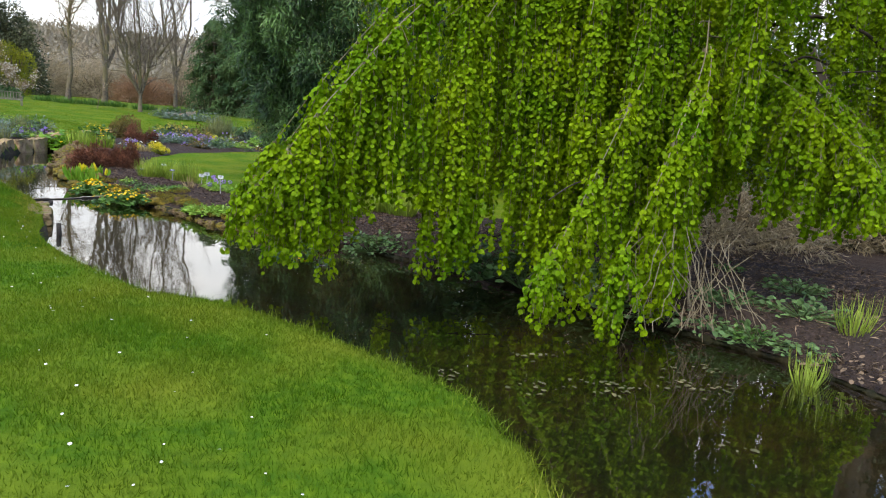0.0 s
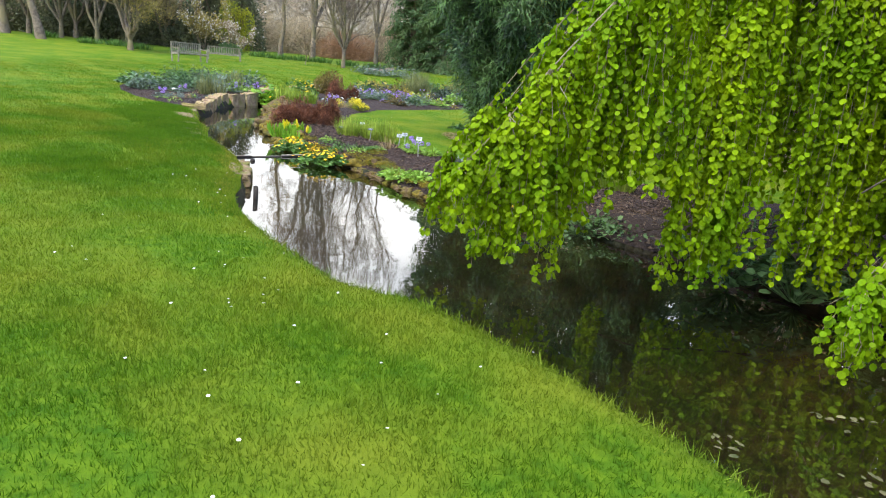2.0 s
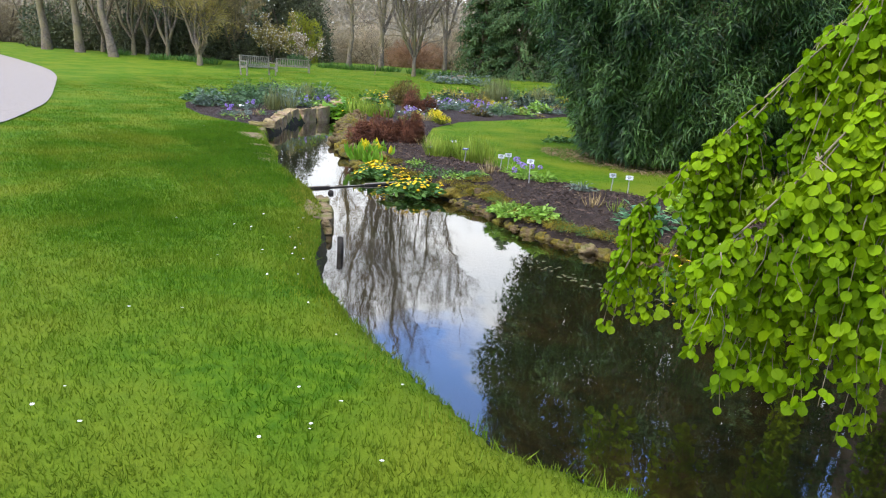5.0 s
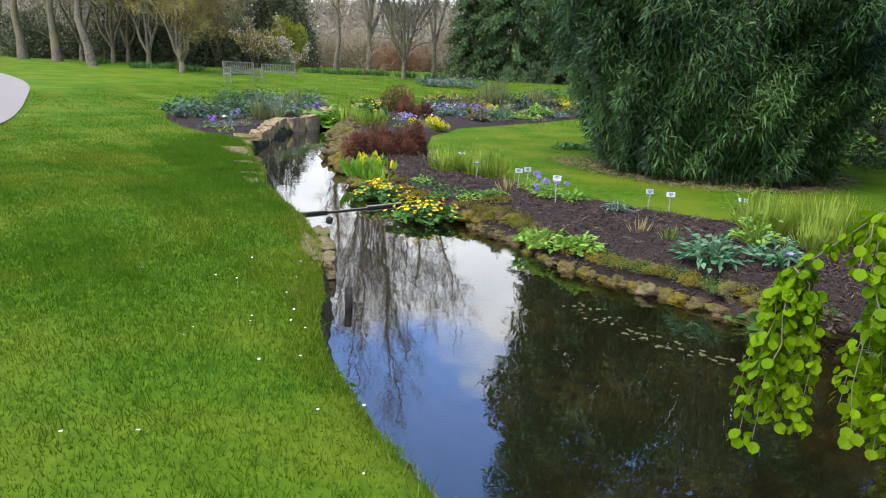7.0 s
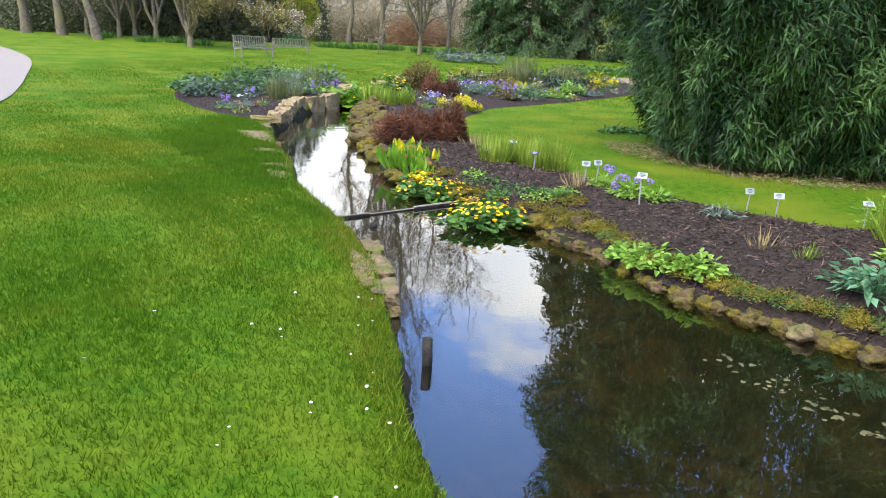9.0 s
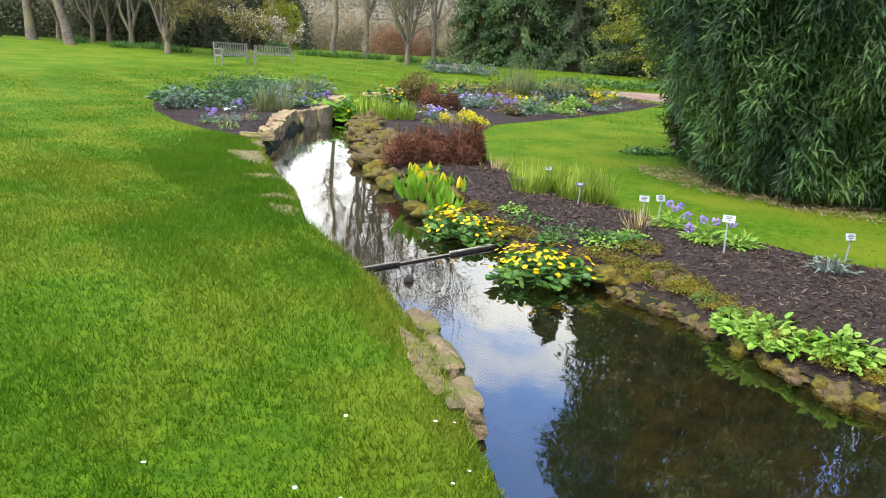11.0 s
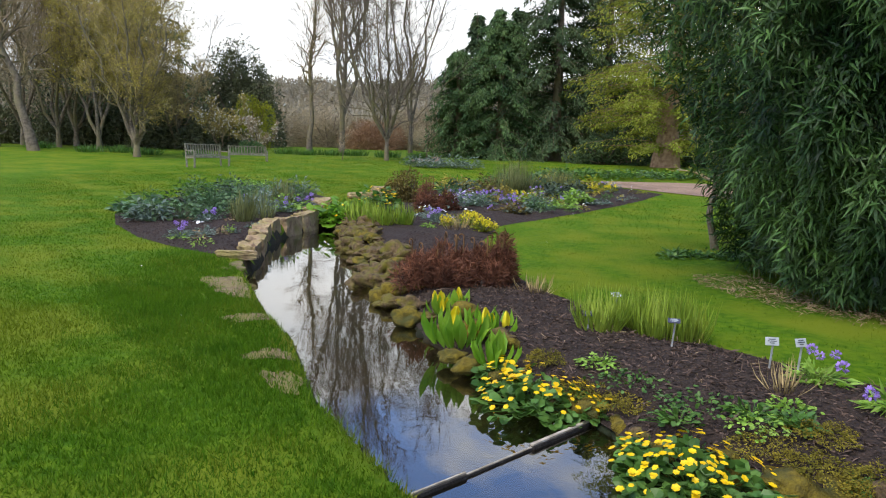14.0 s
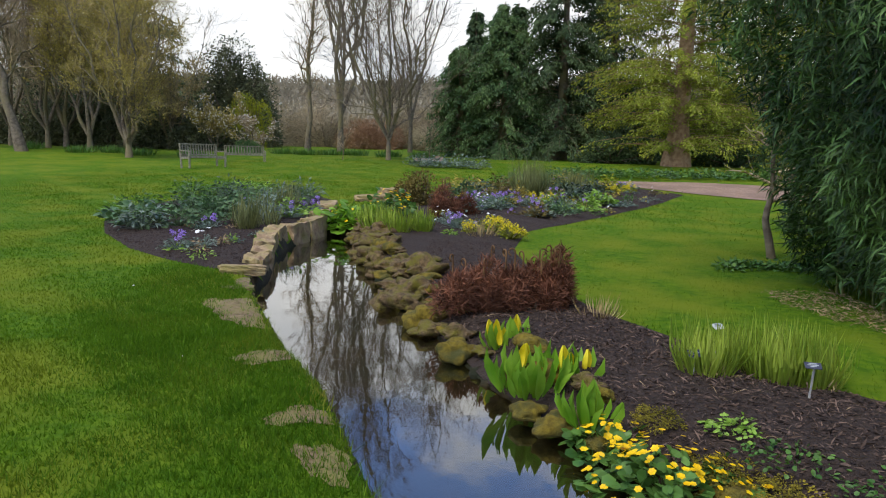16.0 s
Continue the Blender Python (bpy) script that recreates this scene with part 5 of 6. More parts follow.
def rosette(name, label, category, at, n, r, h, L, W, material, group="", shape=ROUND, flowers=None, nf=0, fs=0.03, fh=0.0, stalk=True, z=None, flower_name="flower", spread=0.95):
    """A low mound of leaves on stalks, with flower heads, each its own part."""
    ob = thing(name, label, category, (at[0], at[1], (bed_z(*at) if z is None else z) - 0.01), group)
    a, u = rng.uniform(0, 6.283, n), np.sqrt(rng.random(n))
    k1, k2 = rng.uniform(0, 6.283, 2)
    rr = r * (1 + 0.2 * np.sin(3 * a + k1) + 0.13 * np.sin(7 * a + k2))
    zz = h * np.sqrt(np.maximum(0, 1 - (u * 0.92) ** 2)) * rng.uniform(0.4, 1.0, n) * (1 + 0.3 * np.sin(4 * a + k2 + u * 5))
    P = np.stack([np.cos(a) * u * rr, np.sin(a) * u * rr, zz], 1)
    o = np.stack([np.cos(a), np.sin(a), 0 * a], 1)
    D = unit(o * (0.4 + u[:, None]) + rng.normal(size=(n, 3)) * 0.4 + np.array([0, 0, 0.35]) * (1 - u[:, None]))
    tagged(part("foliage", mesh_of(name + "_foliage", *leaves(P, D, np.array([0, 0, 1.0]) + o * 0.4 + rng.normal(size=(n, 3)) * 0.35, L * rng.uniform(0.6, 1.25, n), W * rng.uniform(0.7, 1.2, n), shape), material), ob), kind="stuff")
    if stalk:
        q = min(n, 90)
        s = np.linspace(0, 1, 3)
        tagged(part("stalk", mesh_of(name + "_stalks", *tubes(P[:q, None] * np.stack([s * 0.9 + 0.1] * 2 + [s], -1)[None], np.full((q, 3), 0.0025), 3), material), ob), kind="stuff")
    if flowers:
        for me in [flowers]:
            for i in range(nf):
                b, v = rng.uniform(0, 6.283), math.sqrt(rng.random()) * spread
                f = part(flower_name, me, ob)
                v *= 1 + 0.2 * math.sin(3 * b + k1) + 0.13 * math.sin(7 * b + k2)
                zf = h * math.sqrt(max(0, 1 - (min(v, 1.05) * 0.9) ** 2)) * (1 + 0.25 * math.sin(4 * b + k2 + v * 5)) + fh * rng.uniform(0.4, 1.3)
                f.matrix_local = Matrix.Translation((math.cos(b) * v * r, math.sin(b) * v * r, zf)) @ Matrix.Rotation(b, 4, "Z") @ Matrix.Rotation(rng.uniform(0, 0.7), 4, "Y") @ Matrix.Scale(fs * rng.uniform(0.8, 1.2), 4)
    return ob


def bloom(name, material, petals=6, cup=0.25, depth=0.0):
    """An open flower of separate petals, one unit across."""
    a = np.arange(petals) * 2 * np.pi / petals
    D = np.stack([np.cos(a), np.sin(a), np.full(petals, cup)], 1)
    V, F = leaves(np.zeros((petals, 3)), D, np.array([[0, 0, 1.0]]), 0.5, 0.42, ROUND)
    return mesh_of(name, V, F, material)


def globe(name, material, n=34):
    d = rand_dir(n)
    return mesh_of(name, *leaves(d * 0.25, d, rand_dir(n), 0.28, 0.22, ROUND), material)


BUTTERCUP, MAUVE, GLOBE, PALE, YGLOBE, DAISY = bloom("buttercup", M_YELLOW), bloom("mauve_flower", M_PURPLE), globe("mauve_globe", M_PURPLE), bloom("white_flower", M_WHITE), globe("yellow_head", M_LEMON, 20), bloom("daisy", M_WHITE, 9, 0.1)

# marsh marigolds
MG = "marsh marigold with yellow flowers at the water's edge"
rosette("marsh_marigold", MG, "flower", (-2.56, 12.46), 420, 0.31, 0.13, 0.06, 0.062, M_MARSHLEAF, "marsh marigolds", flowers=BUTTERCUP, nf=120, fs=0.034, fh=0.06, z=0.02, spread=1.06)
rosette("marsh_marigold", MG, "flower", (-1.95, 11.6), 460, 0.34, 0.12, 0.06, 0.062, M_MARSHLEAF, "marsh marigolds", flowers=BUTTERCUP, nf=120, fs=0.034, fh=0.06, z=0.02, spread=1.06)
rosette("marsh_marigold", MG, "flower", (-2.75, 12.82), 160, 0.2, 0.12, 0.06, 0.06, M_MARSHLEAF, "marsh marigolds", flowers=BUTTERCUP, nf=34, fs=0.04, fh=0.03, z=0.02)
rosette("marsh_marigold", "large green marsh marigold with yellow flowers beyond the wall", "flower", (-5.75, 21.5), 420, 0.55, 0.42, 0.15, 0.15, M_SKUNK, "marsh marigolds", flowers=BUTTERCUP, nf=30, fs=0.06, fh=0.03, z=0.05)
rosette("marsh_marigold", "yellow marsh marigold by the irises", "flower", (-5.15, 21.6), 260, 0.42, 0.4, 0.1, 0.1, M_MARSHLEAF, "marsh marigolds", flowers=BUTTERCUP, nf=44, fs=0.06, fh=0.04)
rosette("marsh_marigold", "sparse marsh marigold with few flowers", "flower", (0.5, 9.15), 90, 0.22, 0.1, 0.055, 0.055, M_MARSHLEAF, "marsh marigolds", flowers=BUTTERCUP, nf=4, fs=0.045, fh=0.06, z=0.0)
rosette("marsh_marigold", "small marigold at the foot of the lawn bank", "flower", (-1.72, 7.75), 60, 0.12, 0.08, 0.035, 0.035, M_MARSHLEAF, "marsh marigolds", flowers=BUTTERCUP, nf=4, fs=0.03, fh=0.03, z=0.02)
for x, y, r in ((-2.05, 12.5, 0.24), (-1.75, 12.15, 0.26), (-1.55, 11.95, 0.2), (-1.35, 12.1, 0.14), (-2.2, 12.75, 0.14)):
    rosette("creeping_herb", "low leafy green herb behind the marigolds", "plant", (x, y), 170, r * 0.85, 0.06, 0.026, 0.02, M_MARSHLEAF if r > 0.2 else M_FRESH, "creeping herbs", stalk=False)
for x, y, r in ((-1.55, 11.78, 0.2), (-1.4, 11.62, 0.16), (-1.3, 11.82, 0.14), (-2.3, 12.5, 0.15), (-2.12, 12.32, 0.14), (-1.2, 11.5, 0.15), (-1.05, 11.3, 0.14), (-2.5, 12.9, 0.14)):
    rosette("moss_cushion", "golden moss cushion between the waterside rocks", "moss", (x, y), 1500, r, 0.06, 0.013, 0.008, M_MOSSLEAF, "moss cushions", shape=LANCE, stalk=False)
for x, y, r in ((-1.55, 12.05, 0.11), (-1.38, 11.92, 0.08), (-1.9, 12.05, 0.12)):
    rosette("primula", "small primula rosette of fresh leaves in the mulch", "plant", (x, y), 60, r, 0.07, 0.05, 0.026, M_MARSHLEAF, "primula rosettes")
# skunk cabbage


def spathe_mesh():
    V, F = [], []
    k, m = 8, 7
    for i in range(k):
        t = i / (k - 1)
        w = 0.5 * math.sin(math.pi * min(1, t * 0.86 + 0.1)) ** 0.8
        for j in range(m):
            b = (j / (m - 1) - 0.5) * 4.2
            V.append((math.sin(b) * w * 0.42, 0.22 * w - math.cos(b) * w * 0.42 + 0.1 * t * t, t))
    for i in range(k - 1):
        for j in range(m - 1):
            F.append((i * m + j, i * m + j + 1, (i + 1) * m + j + 1, (i + 1) * m + j))
    return mesh_of("spathe", np.array(V), np.array(F), M_LEMON, True)


SPATHE = spathe_mesh()


def skunk(at, n, r, h, ns, sh):
    ob = thing("skunk_cabbage", "clump of broad upright green leaves with yellow hooded flowers", "plant", (at[0], at[1], 0.08), "skunk cabbages")
    for i in range(int(n * 1.6)):
        a, u = rng.uniform(0, 6.283), math.sqrt(rng.random())
        P = np.array([[math.cos(a) * u * r * 0.7, math.sin(a) * u * r * 0.7, 0]])
        D = np.array([[math.cos(a) * u * 0.55, math.sin(a) * u * 0.55, 1.0]]) + rng.normal(size=(1, 3)) * 0.08
        L = h * rng.uniform(0.65, 1.1)
        V, F = leaves(P, D, np.array([[math.cos(a), math.sin(a), 0.3]]) + rng.normal(size=(1, 3)) * 0.4, L, L * 0.28, (np.array([(0, 0.1, 0), (0, -0.1, 0), (0.35, -0.42, 0.05), (0.35, 0, -0.03), (0.35, 0.42, 0.05), (0.7, -0.4, 0.04), (0.7, 0, -0.04), (0.7, 0.4, 0.04), (1, 0, -0.12)]),
                                                                                                                      np.array([(0, 1, 2, 3), (0, 3, 4, 4), (3, 2, 5, 6), (4, 3, 6, 7), (6, 5, 8, 8), (7, 6, 8, 8)])))
        tri = F[F[:, 2] == F[:, 3]][:, :3]
        part("leaf", mesh_of("skunk_leaf", V, [F[F[:, 2] != F[:, 3]], tri], M_SKUNK, True), ob)
    for i in range(ns):
        a, u = rng.uniform(0, 6.283), rng.random() * r * 0.8
        f = part("spathe", SPATHE, ob, "yellow hooded flower")
        f.matrix_local = Matrix.Translation((math.cos(a) * u, math.sin(a) * u, h * rng.uniform(0.25, 0.55))) @ Matrix.Rotation(rng.uniform(2.2, 4.2), 4, "Z") @ Matrix.Rotation(rng.uniform(-0.2, 0.2), 4, "X") @ Matrix.Scale(sh * rng.uniform(0.8, 1.15), 4)
    return ob


skunk((-3.22, 14.3), 16, 0.2, 0.23, 6, 0.12)
skunk((-3.1, 13.5), 30, 0.27, 0.24, 2, 0.13)
skunk((-2.87, 13.6), 12, 0.15, 0.24, 3, 0.15)
skunk((-2.82, 13.0), 16, 0.16, 0.22, 0, 0.1)
# ferns


def fern(at, r, h, n, label, tips=3):
    """A mound of dead fronds with curled new shoots standing out of it."""
    ob = thing("fern", label, "fern", (at[0], at[1], bed_z(*at) - 0.01), "dead ferns")
    P, d = lumps((r, r, h), n, 11, 0.3)
    tagged(part("foliage", mesh_of("fern_fronds", *leaves(P, d * 0.5 + rng.normal(size=(n, 3)) * 0.6 + [0, 0, 0.25], rand_dir(n), 0.085 * rng.uniform(0.4, 1.4, n), 0.009, LANCE), M_FERN), ob, "curled red-brown dead fronds"), kind="stuff")
    for i in range(tips):
        a, u = rng.uniform(0, 6.283), rng.random() * 0.75 * r
        b, tall = rng.uniform(0, 6.283), rng.uniform(0.09, 0.16)
        k = np.linspace(0, 1, 12)
        curl = np.clip((k - 0.5) / 0.5, 0, 1) * 4.6
        side, up = 0.028 * (1 - np.cos(curl)), tall * np.minimum(k * 2, 1) + 0.028 * np.sin(curl)
        C = np.stack([math.cos(a) * u + side * math.cos(b), math.sin(a) * u + side * math.sin(b), h * 0.82 + up], 1)
        part("crozier", mesh_of("crozier", *tubes(C[None], (0.009 - 0.003 * k)[None], 6), M_FERNTIP, True), ob, "curled brown fern shoot")


for x, y, r, h in ((-3.56, 15.1, 0.26, 0.36), (-3.28, 15.12, 0.28, 0.4), (-3.02, 15.3, 0.25, 0.34), (-2.82, 15.38, 0.2, 0.42)):
    fern((x, y), r, h, 5200, "brown dead fern mound with curled fronds", 4)
fern((-4.3, 22.1), 0.38, 0.62, 5200, "red-brown dead fern beside the bronze shrub", 4)
fern((-3.95, 22.4), 0.3, 0.38, 3000, "low red-brown dead fern", 2)
shrub("bronze_shrub", "rounded bronze-leaved shrub in the bed", "shrub", (-4.95, 24.0), (0.6, 0.55, 0.75), 2600, 0.07, 0.035, M_BRONZE)
# irises and grasses
for x, y, n, h, r in ((-2.1, 13.62, 130, 0.34, 0.15), (-1.86, 13.85, 60, 0.3, 0.1), (-1.66, 13.7, 220, 0.38, 0.19), (-1.48, 13.62, 90, 0.36, 0.12)):
    blade_clump("iris_clump", "clump of fresh green iris blades in the bed", "plant", (x, y), int(n * 1.9), h * 0.9, r, 0.011, M_IRIS, 0.34, "iris clumps", base=M_IRISDRY)
for x, y, n, h, r in ((0.98, 11.2, 190, 0.42, 0.2), (1.45, 11.05, 190, 0.46, 0.22), (1.75, 10.75, 160, 0.42, 0.2), (1.2, 10.7, 80, 0.36, 0.13)):
    blade_clump("iris_clump", "tall fresh iris blades near the bamboo", "plant", (x, y), int(n * 1.5), h * 0.8, r, 0.014, M_IRIS, 0.35, "iris clumps")
for x, y, n, h, r in ((-5.15, 20.1, 130, 0.42, 0.22), (-4.8, 19.7, 110, 0.38, 0.2), (-4.45, 19.9, 90, 0.34, 0.18), (-5.35, 20.6, 90, 0.4, 0.16)):
    blade_clump("iris_clump", "pale green water iris beside the stream", "plant", (x, y), n, h, r, 0.022, M_IRIS, 0.3, "iris clumps")
for x, y, n, h, r, m in ((-1.25, 12.45, 40, 0.2, 0.08, M_IRISDRY), (-0.1, 10.75, 26, 0.16, 0.07, M_IRISDRY), (0.1, 10.55, 24, 0.14, 0.05, M_IRIS), (-2.5, 15.1, 60, 0.18, 0.16, M_IRISDRY), (3.67, 5.08, 60, 0.3, 0.06, M_IRIS), (4.4, 5.6, 60, 0.3, 0.1, M_IRIS), (-3.55, 19.6, 70, 0.25, 0.2, M_IRISDRY)):
    blade_clump("grass_tuft", "thin tuft of dry grass blades" if m is M_IRISDRY else "thin tuft of green grass blades", "grass tuft", (x, y), n, h, r, 0.008, m, 0.35 if x > 3 else 0.7, "grass tufts")
blade_clump("tall_grass", "tall dry brown-green grass clump in the bed", "grass", (-2.65, 26.4), 420, 0.85, 0.36, 0.014, M_OLIVEBLADE, 0.3)
for i in range(26):
    x, y = rng.uniform(2.6, 6.8), rng.uniform(4.2, 9.5)
    if inside(np.array([x]), np.array([y]), BED)[0] > 0.15:
        rosette("bank_weed", "low weeds and dead leaves on the bare bank", "plant", (x, y), 70, rng.uniform(0.12, 0.3), 0.07, 0.05, 0.025, (M_LITTER, M_LITTER, M_MARSHLEAF)[i % 3], "bank weeds", shape=LANCE, stalk=False)
blade_clump("tall_grass", "smaller dry grass clump in the bed", "grass", (-1.35, 28.5), 300, 0.6, 0.4, 0.014, M_OLIVEBLADE, 0.4)
# bed plants
for x, y, n, r in ((-0.82, 10.66, 210, 0.2), (-0.55, 10.42, 190, 0.17), (-0.95, 10.8, 70, 0.1)):
    rosette("primula", "low rosette of crinkled fresh green leaves by the rocks", "plant", (x, y), int(n * 1.5), r, 0.1, 0.055, 0.036, M_FRESH, "primula rosettes")
rosette("rodgersia", "clump of divided blue-green leaves by the water", "plant", (0.3, 10.0), 170, 0.2, 0.17, 0.085, 0.04, M_BLUEGREEN, shape=LANCE)
rosette("rodgersia", "smaller clump of divided green leaves", "plant", (0.72, 9.95), 110, 0.15, 0.17, 0.075, 0.035, M_BLUEGREEN, shape=LANCE)
rosette("leafy_herb", "pale green lobed plant among the irises", "plant", (0.75, 10.6), 130, 0.17, 0.22, 0.065, 0.034, M_FRESH, shape=LANCE)
rosette("leafy_herb", "feathery pale plant behind the irises", "plant", (1.0, 11.6), 160, 0.24, 0.26, 0.06, 0.02, M_FRESH, shape=LANCE)
rosette("leafy_herb", "small grey-green sprouting plant in the mulch", "plant", (-0.2, 11.6), 60, 0.13, 0.1, 0.06, 0.016, M_GREYLEAF, shape=LANCE)
for x, y, nf, r in ((-0.82, 12.15, 3, 0.12), (-0.98, 12.7, 4, 0.13), (-0.6, 12.15, 1, 0.1)):
    rosette("drumstick_primula", "green primula with round mauve flower heads", "flower", (x, y), 90, r, 0.09, 0.09, 0.03, M_FRESH, "drumstick primulas", shape=LANCE, flowers=GLOBE, nf=nf, fs=0.07, fh=0.13, flower_name="flower_head")
for x, y, s in ((-3.15, 19.6, 1.0), (-3.4, 20.2, 1.0), (-3.75, 19.9, 0.6), (-2.55, 25.2, 0.9), (-2.2, 25.6, 0.6), (-0.55, 28.0, 1.0), (0.0, 28.4, 1.0)):
    rosette("yellow_primrose", "mound of bright yellow flowers in the bed", "flower", (x, y), 90, 0.2 * s, 0.18 * s, 0.08 * s, 0.03, M_YELGREEN, "yellow flower mounds", shape=LANCE, flowers=YGLOBE, nf=int(20 * s), fs=0.08, fh=0.04)
for x, y, m in ((-3.95, 20.4, GLOBE), (-4.1, 20.9, PALE), (-3.3, 24.9, GLOBE), (-3.0, 25.6, GLOBE), (-2.75, 24.4, GLOBE), (-3.6, 25.3, PALE), (-3.9, 24.6, GLOBE)):
    rosette("spring_flowers", "patch of small pale mauve spring flowers" if m is GLOBE else "patch of small pale spring flowers", "flower", (x, y), 120, 0.28, 0.16, 0.07, 0.025, M_GREYLEAF, "spring flower patches", shape=LANCE, flowers=m, nf=13, fs=0.06, fh=0.05)
for x, y, r, h, m in ((-1.75, 26.3, 0.36, 0.34, M_DARKHELLE), (-1.0, 27.6, 0.36, 0.3, M_DARKHELLE), (-1.25, 24.9, 0.34, 0.28, M_FRESH), (-3.9, 26.2, 0.5, 0.35, M_DARKHELLE), (-3.4, 27.6, 0.5, 0.4, M_BRONZE), (-2.0, 28.8, 0.5, 0.4, M_HELLE), (-4.2, 25.4, 0.3, 0.3, M_HELLE),
                      (-4.3, 27.4, 0.6, 0.36, M_OLIVE), (-1.5, 29.6, 0.6, 0.35, M_OLIVE), (-0.4, 29.4, 0.4, 0.3, M_YELGREEN), (-2.9, 29.4, 0.6, 0.35, M_HELLE)):
    rosette("border_plant", "leafy mound in the far flower bed", "plant", (x, y), 170, r, h, 0.11, 0.06, m, "plants of the far bed")
for i in range(46):
    y = rng.uniform(22.2, 30.2)
    x = rng.uniform(-5.4, -0.6 + max(0, (y - 25)) * 0.3)
    if inside(np.array([x]), np.array([y]), BED)[0] < 0.35:
        continue
    m = (M_HELLE, M_GREYLEAF, M_OLIVE, M_MARSHLEAF, M_BRONZE, M_GREYLEAF, M_FRESH)[i % 7]
    rosette("border_plant", "low leafy perennial in the far flower bed", "plant", (x, y), 110, rng.uniform(0.16, 0.4), rng.uniform(0.1, 0.34), 0.09, 0.045, m, "plants of the far bed", shape=LANCE if i % 2 else ROUND, flowers=(None, GLOBE, None, PALE, None)[i % 5], nf=12, fs=0.05, fh=0.04)
for i in range(170):
    x, y = rng.uniform(-4.5, 1.0), rng.uniform(16.5, 30.0)
    d = inside(np.array([x]), np.array([y]), BED)[0]
    if d < 0.12 or (y < 19 and d < 0.5) or (i % 2 and y < 19):
        continue
    m = (M_GREYLEAF, M_FRESH, M_OLIVE, M_HELLE, M_MARSHLEAF, M_YELGREEN, M_BRONZE)[i % 7]
    rosette("small_perennial", "small sprouting perennial in the mulched bed", "plant", (x, y), 60, rng.uniform(0.07, 0.2), rng.uniform(0.06, 0.18), 0.06, 0.024, m, "small perennials", shape=LANCE, stalk=False, flowers=(None, None, GLOBE, None, YGLOBE, None, None, PALE)[i % 8], nf=5, fs=0.045, fh=0.03)
for i, (x, y) in enumerate(along_bank(11, 18, 64)):
    rosette("moss_tuft", "cushion of yellow-green moss and small leaves on the rocks", "moss", (x + 0.1 + rng.uniform(-0.05, 0.1), y + 0.08 + rng.uniform(-0.05, 0.16)), 420, rng.uniform(0.06, 0.13), 0.06, 0.014, 0.008, (M_MOSSLEAF, M_MOSSLEAF, M_MARSHLEAF)[i % 3], "moss tufts", shape=LANCE, stalk=False, z=0.1)
for i, (x, y) in enumerate(along_bank(3, 11, 22)):
    rosette("bank_plant", "trailing leaves and weeds at the muddy water's edge", "plant", (x + rng.uniform(-0.02, 0.15), y + rng.uniform(-0.05, 0.1)), 90, rng.uniform(0.14, 0.26), 0.1, 0.045, 0.03, (M_YEW, M_LITTER, M_YEW, M_MARSHLEAF)[i % 4], "bank plants", stalk=False, z=0.07)
# bed behind the stone wall
for i in range(44):
    x, y = rng.uniform(-9.6, -6.7), rng.uniform(18.7, 25.0)
    if inside(np.array([x]), np.array([y]), LEFT_BED)[0] < 0.25 or (y < 19.4 and x > -7.4):
        continue
    m = (M_HELLE, M_GREYLEAF, M_HELLE, M_FRESH, M_HELLE, M_DARKHELLE, M_MARSHLEAF)[i % 7]
    rosette("hellebore", "leafy blue-green perennial behind the stone wall", "plant", (x, y), 150, rng.uniform(0.3, 0.48), rng.uniform(0.28, 0.46), 0.1, 0.042, m, "perennials behind the wall", shape=LANCE if i % 3 else ROUND)
for x, y, r in ((-8.75, 19.6, 0.36), (-8.4, 19.2, 0.3)):
    rosette("bergenia", "large round leathery grey-green leaves at the bed's tip", "plant", (x, y), 90, r, 0.32, 0.12, 0.11, M_HELLE)
for x, y, n, h in ((-6.95, 19.5, 130, 0.5), (-7.0, 21.6, 130, 0.55), (-7.2, 21.0, 80, 0.5), (-6.8, 20.0, 60, 0.35)):
    blade_clump("iris_clump", "olive upright iris blades behind the wall", "plant", (x, y), n, h, 0.16, 0.016, M_OLIVEBLADE, 0.25, "iris clumps")
for x, y, m, nf in ((-7.05, 17.5, GLOBE, 7), (-6.78, 17.6, PALE, 5), (-6.85, 21.8, GLOBE, 12), (-6.75, 20.9, GLOBE, 9), (-7.5, 19.4, GLOBE, 6), (-8.0, 22.4, GLOBE, 7), (-6.75, 22.4, GLOBE, 9)):
    rosette("spring_flowers", "small mauve flowers in the walled bed" if m is GLOBE else "small white flowers in the walled bed", "flower", (x, y), 70, 0.17, 0.12, 0.06, 0.025, M_GREYLEAF, "spring flower patches", shape=LANCE, flowers=m, nf=nf, fs=0.06, fh=0.1)
for i in range(34):
    x, y = rng.uniform(-9.2, -6.0), rng.uniform(16.9, 19.6)
    if inside(np.array([x]), np.array([y]), LEFT_BED)[0] < 0.12:
        continue
    rosette("small_perennial", "small sprouting perennial in the walled bed", "plant", (x, y), 50, rng.uniform(0.05, 0.14), rng.uniform(0.05, 0.12), 0.055, 0.022, (M_HELLE, M_FRESH, M_GREYLEAF, M_STRAW)[i % 4], "small perennials", shape=LANCE, stalk=False)
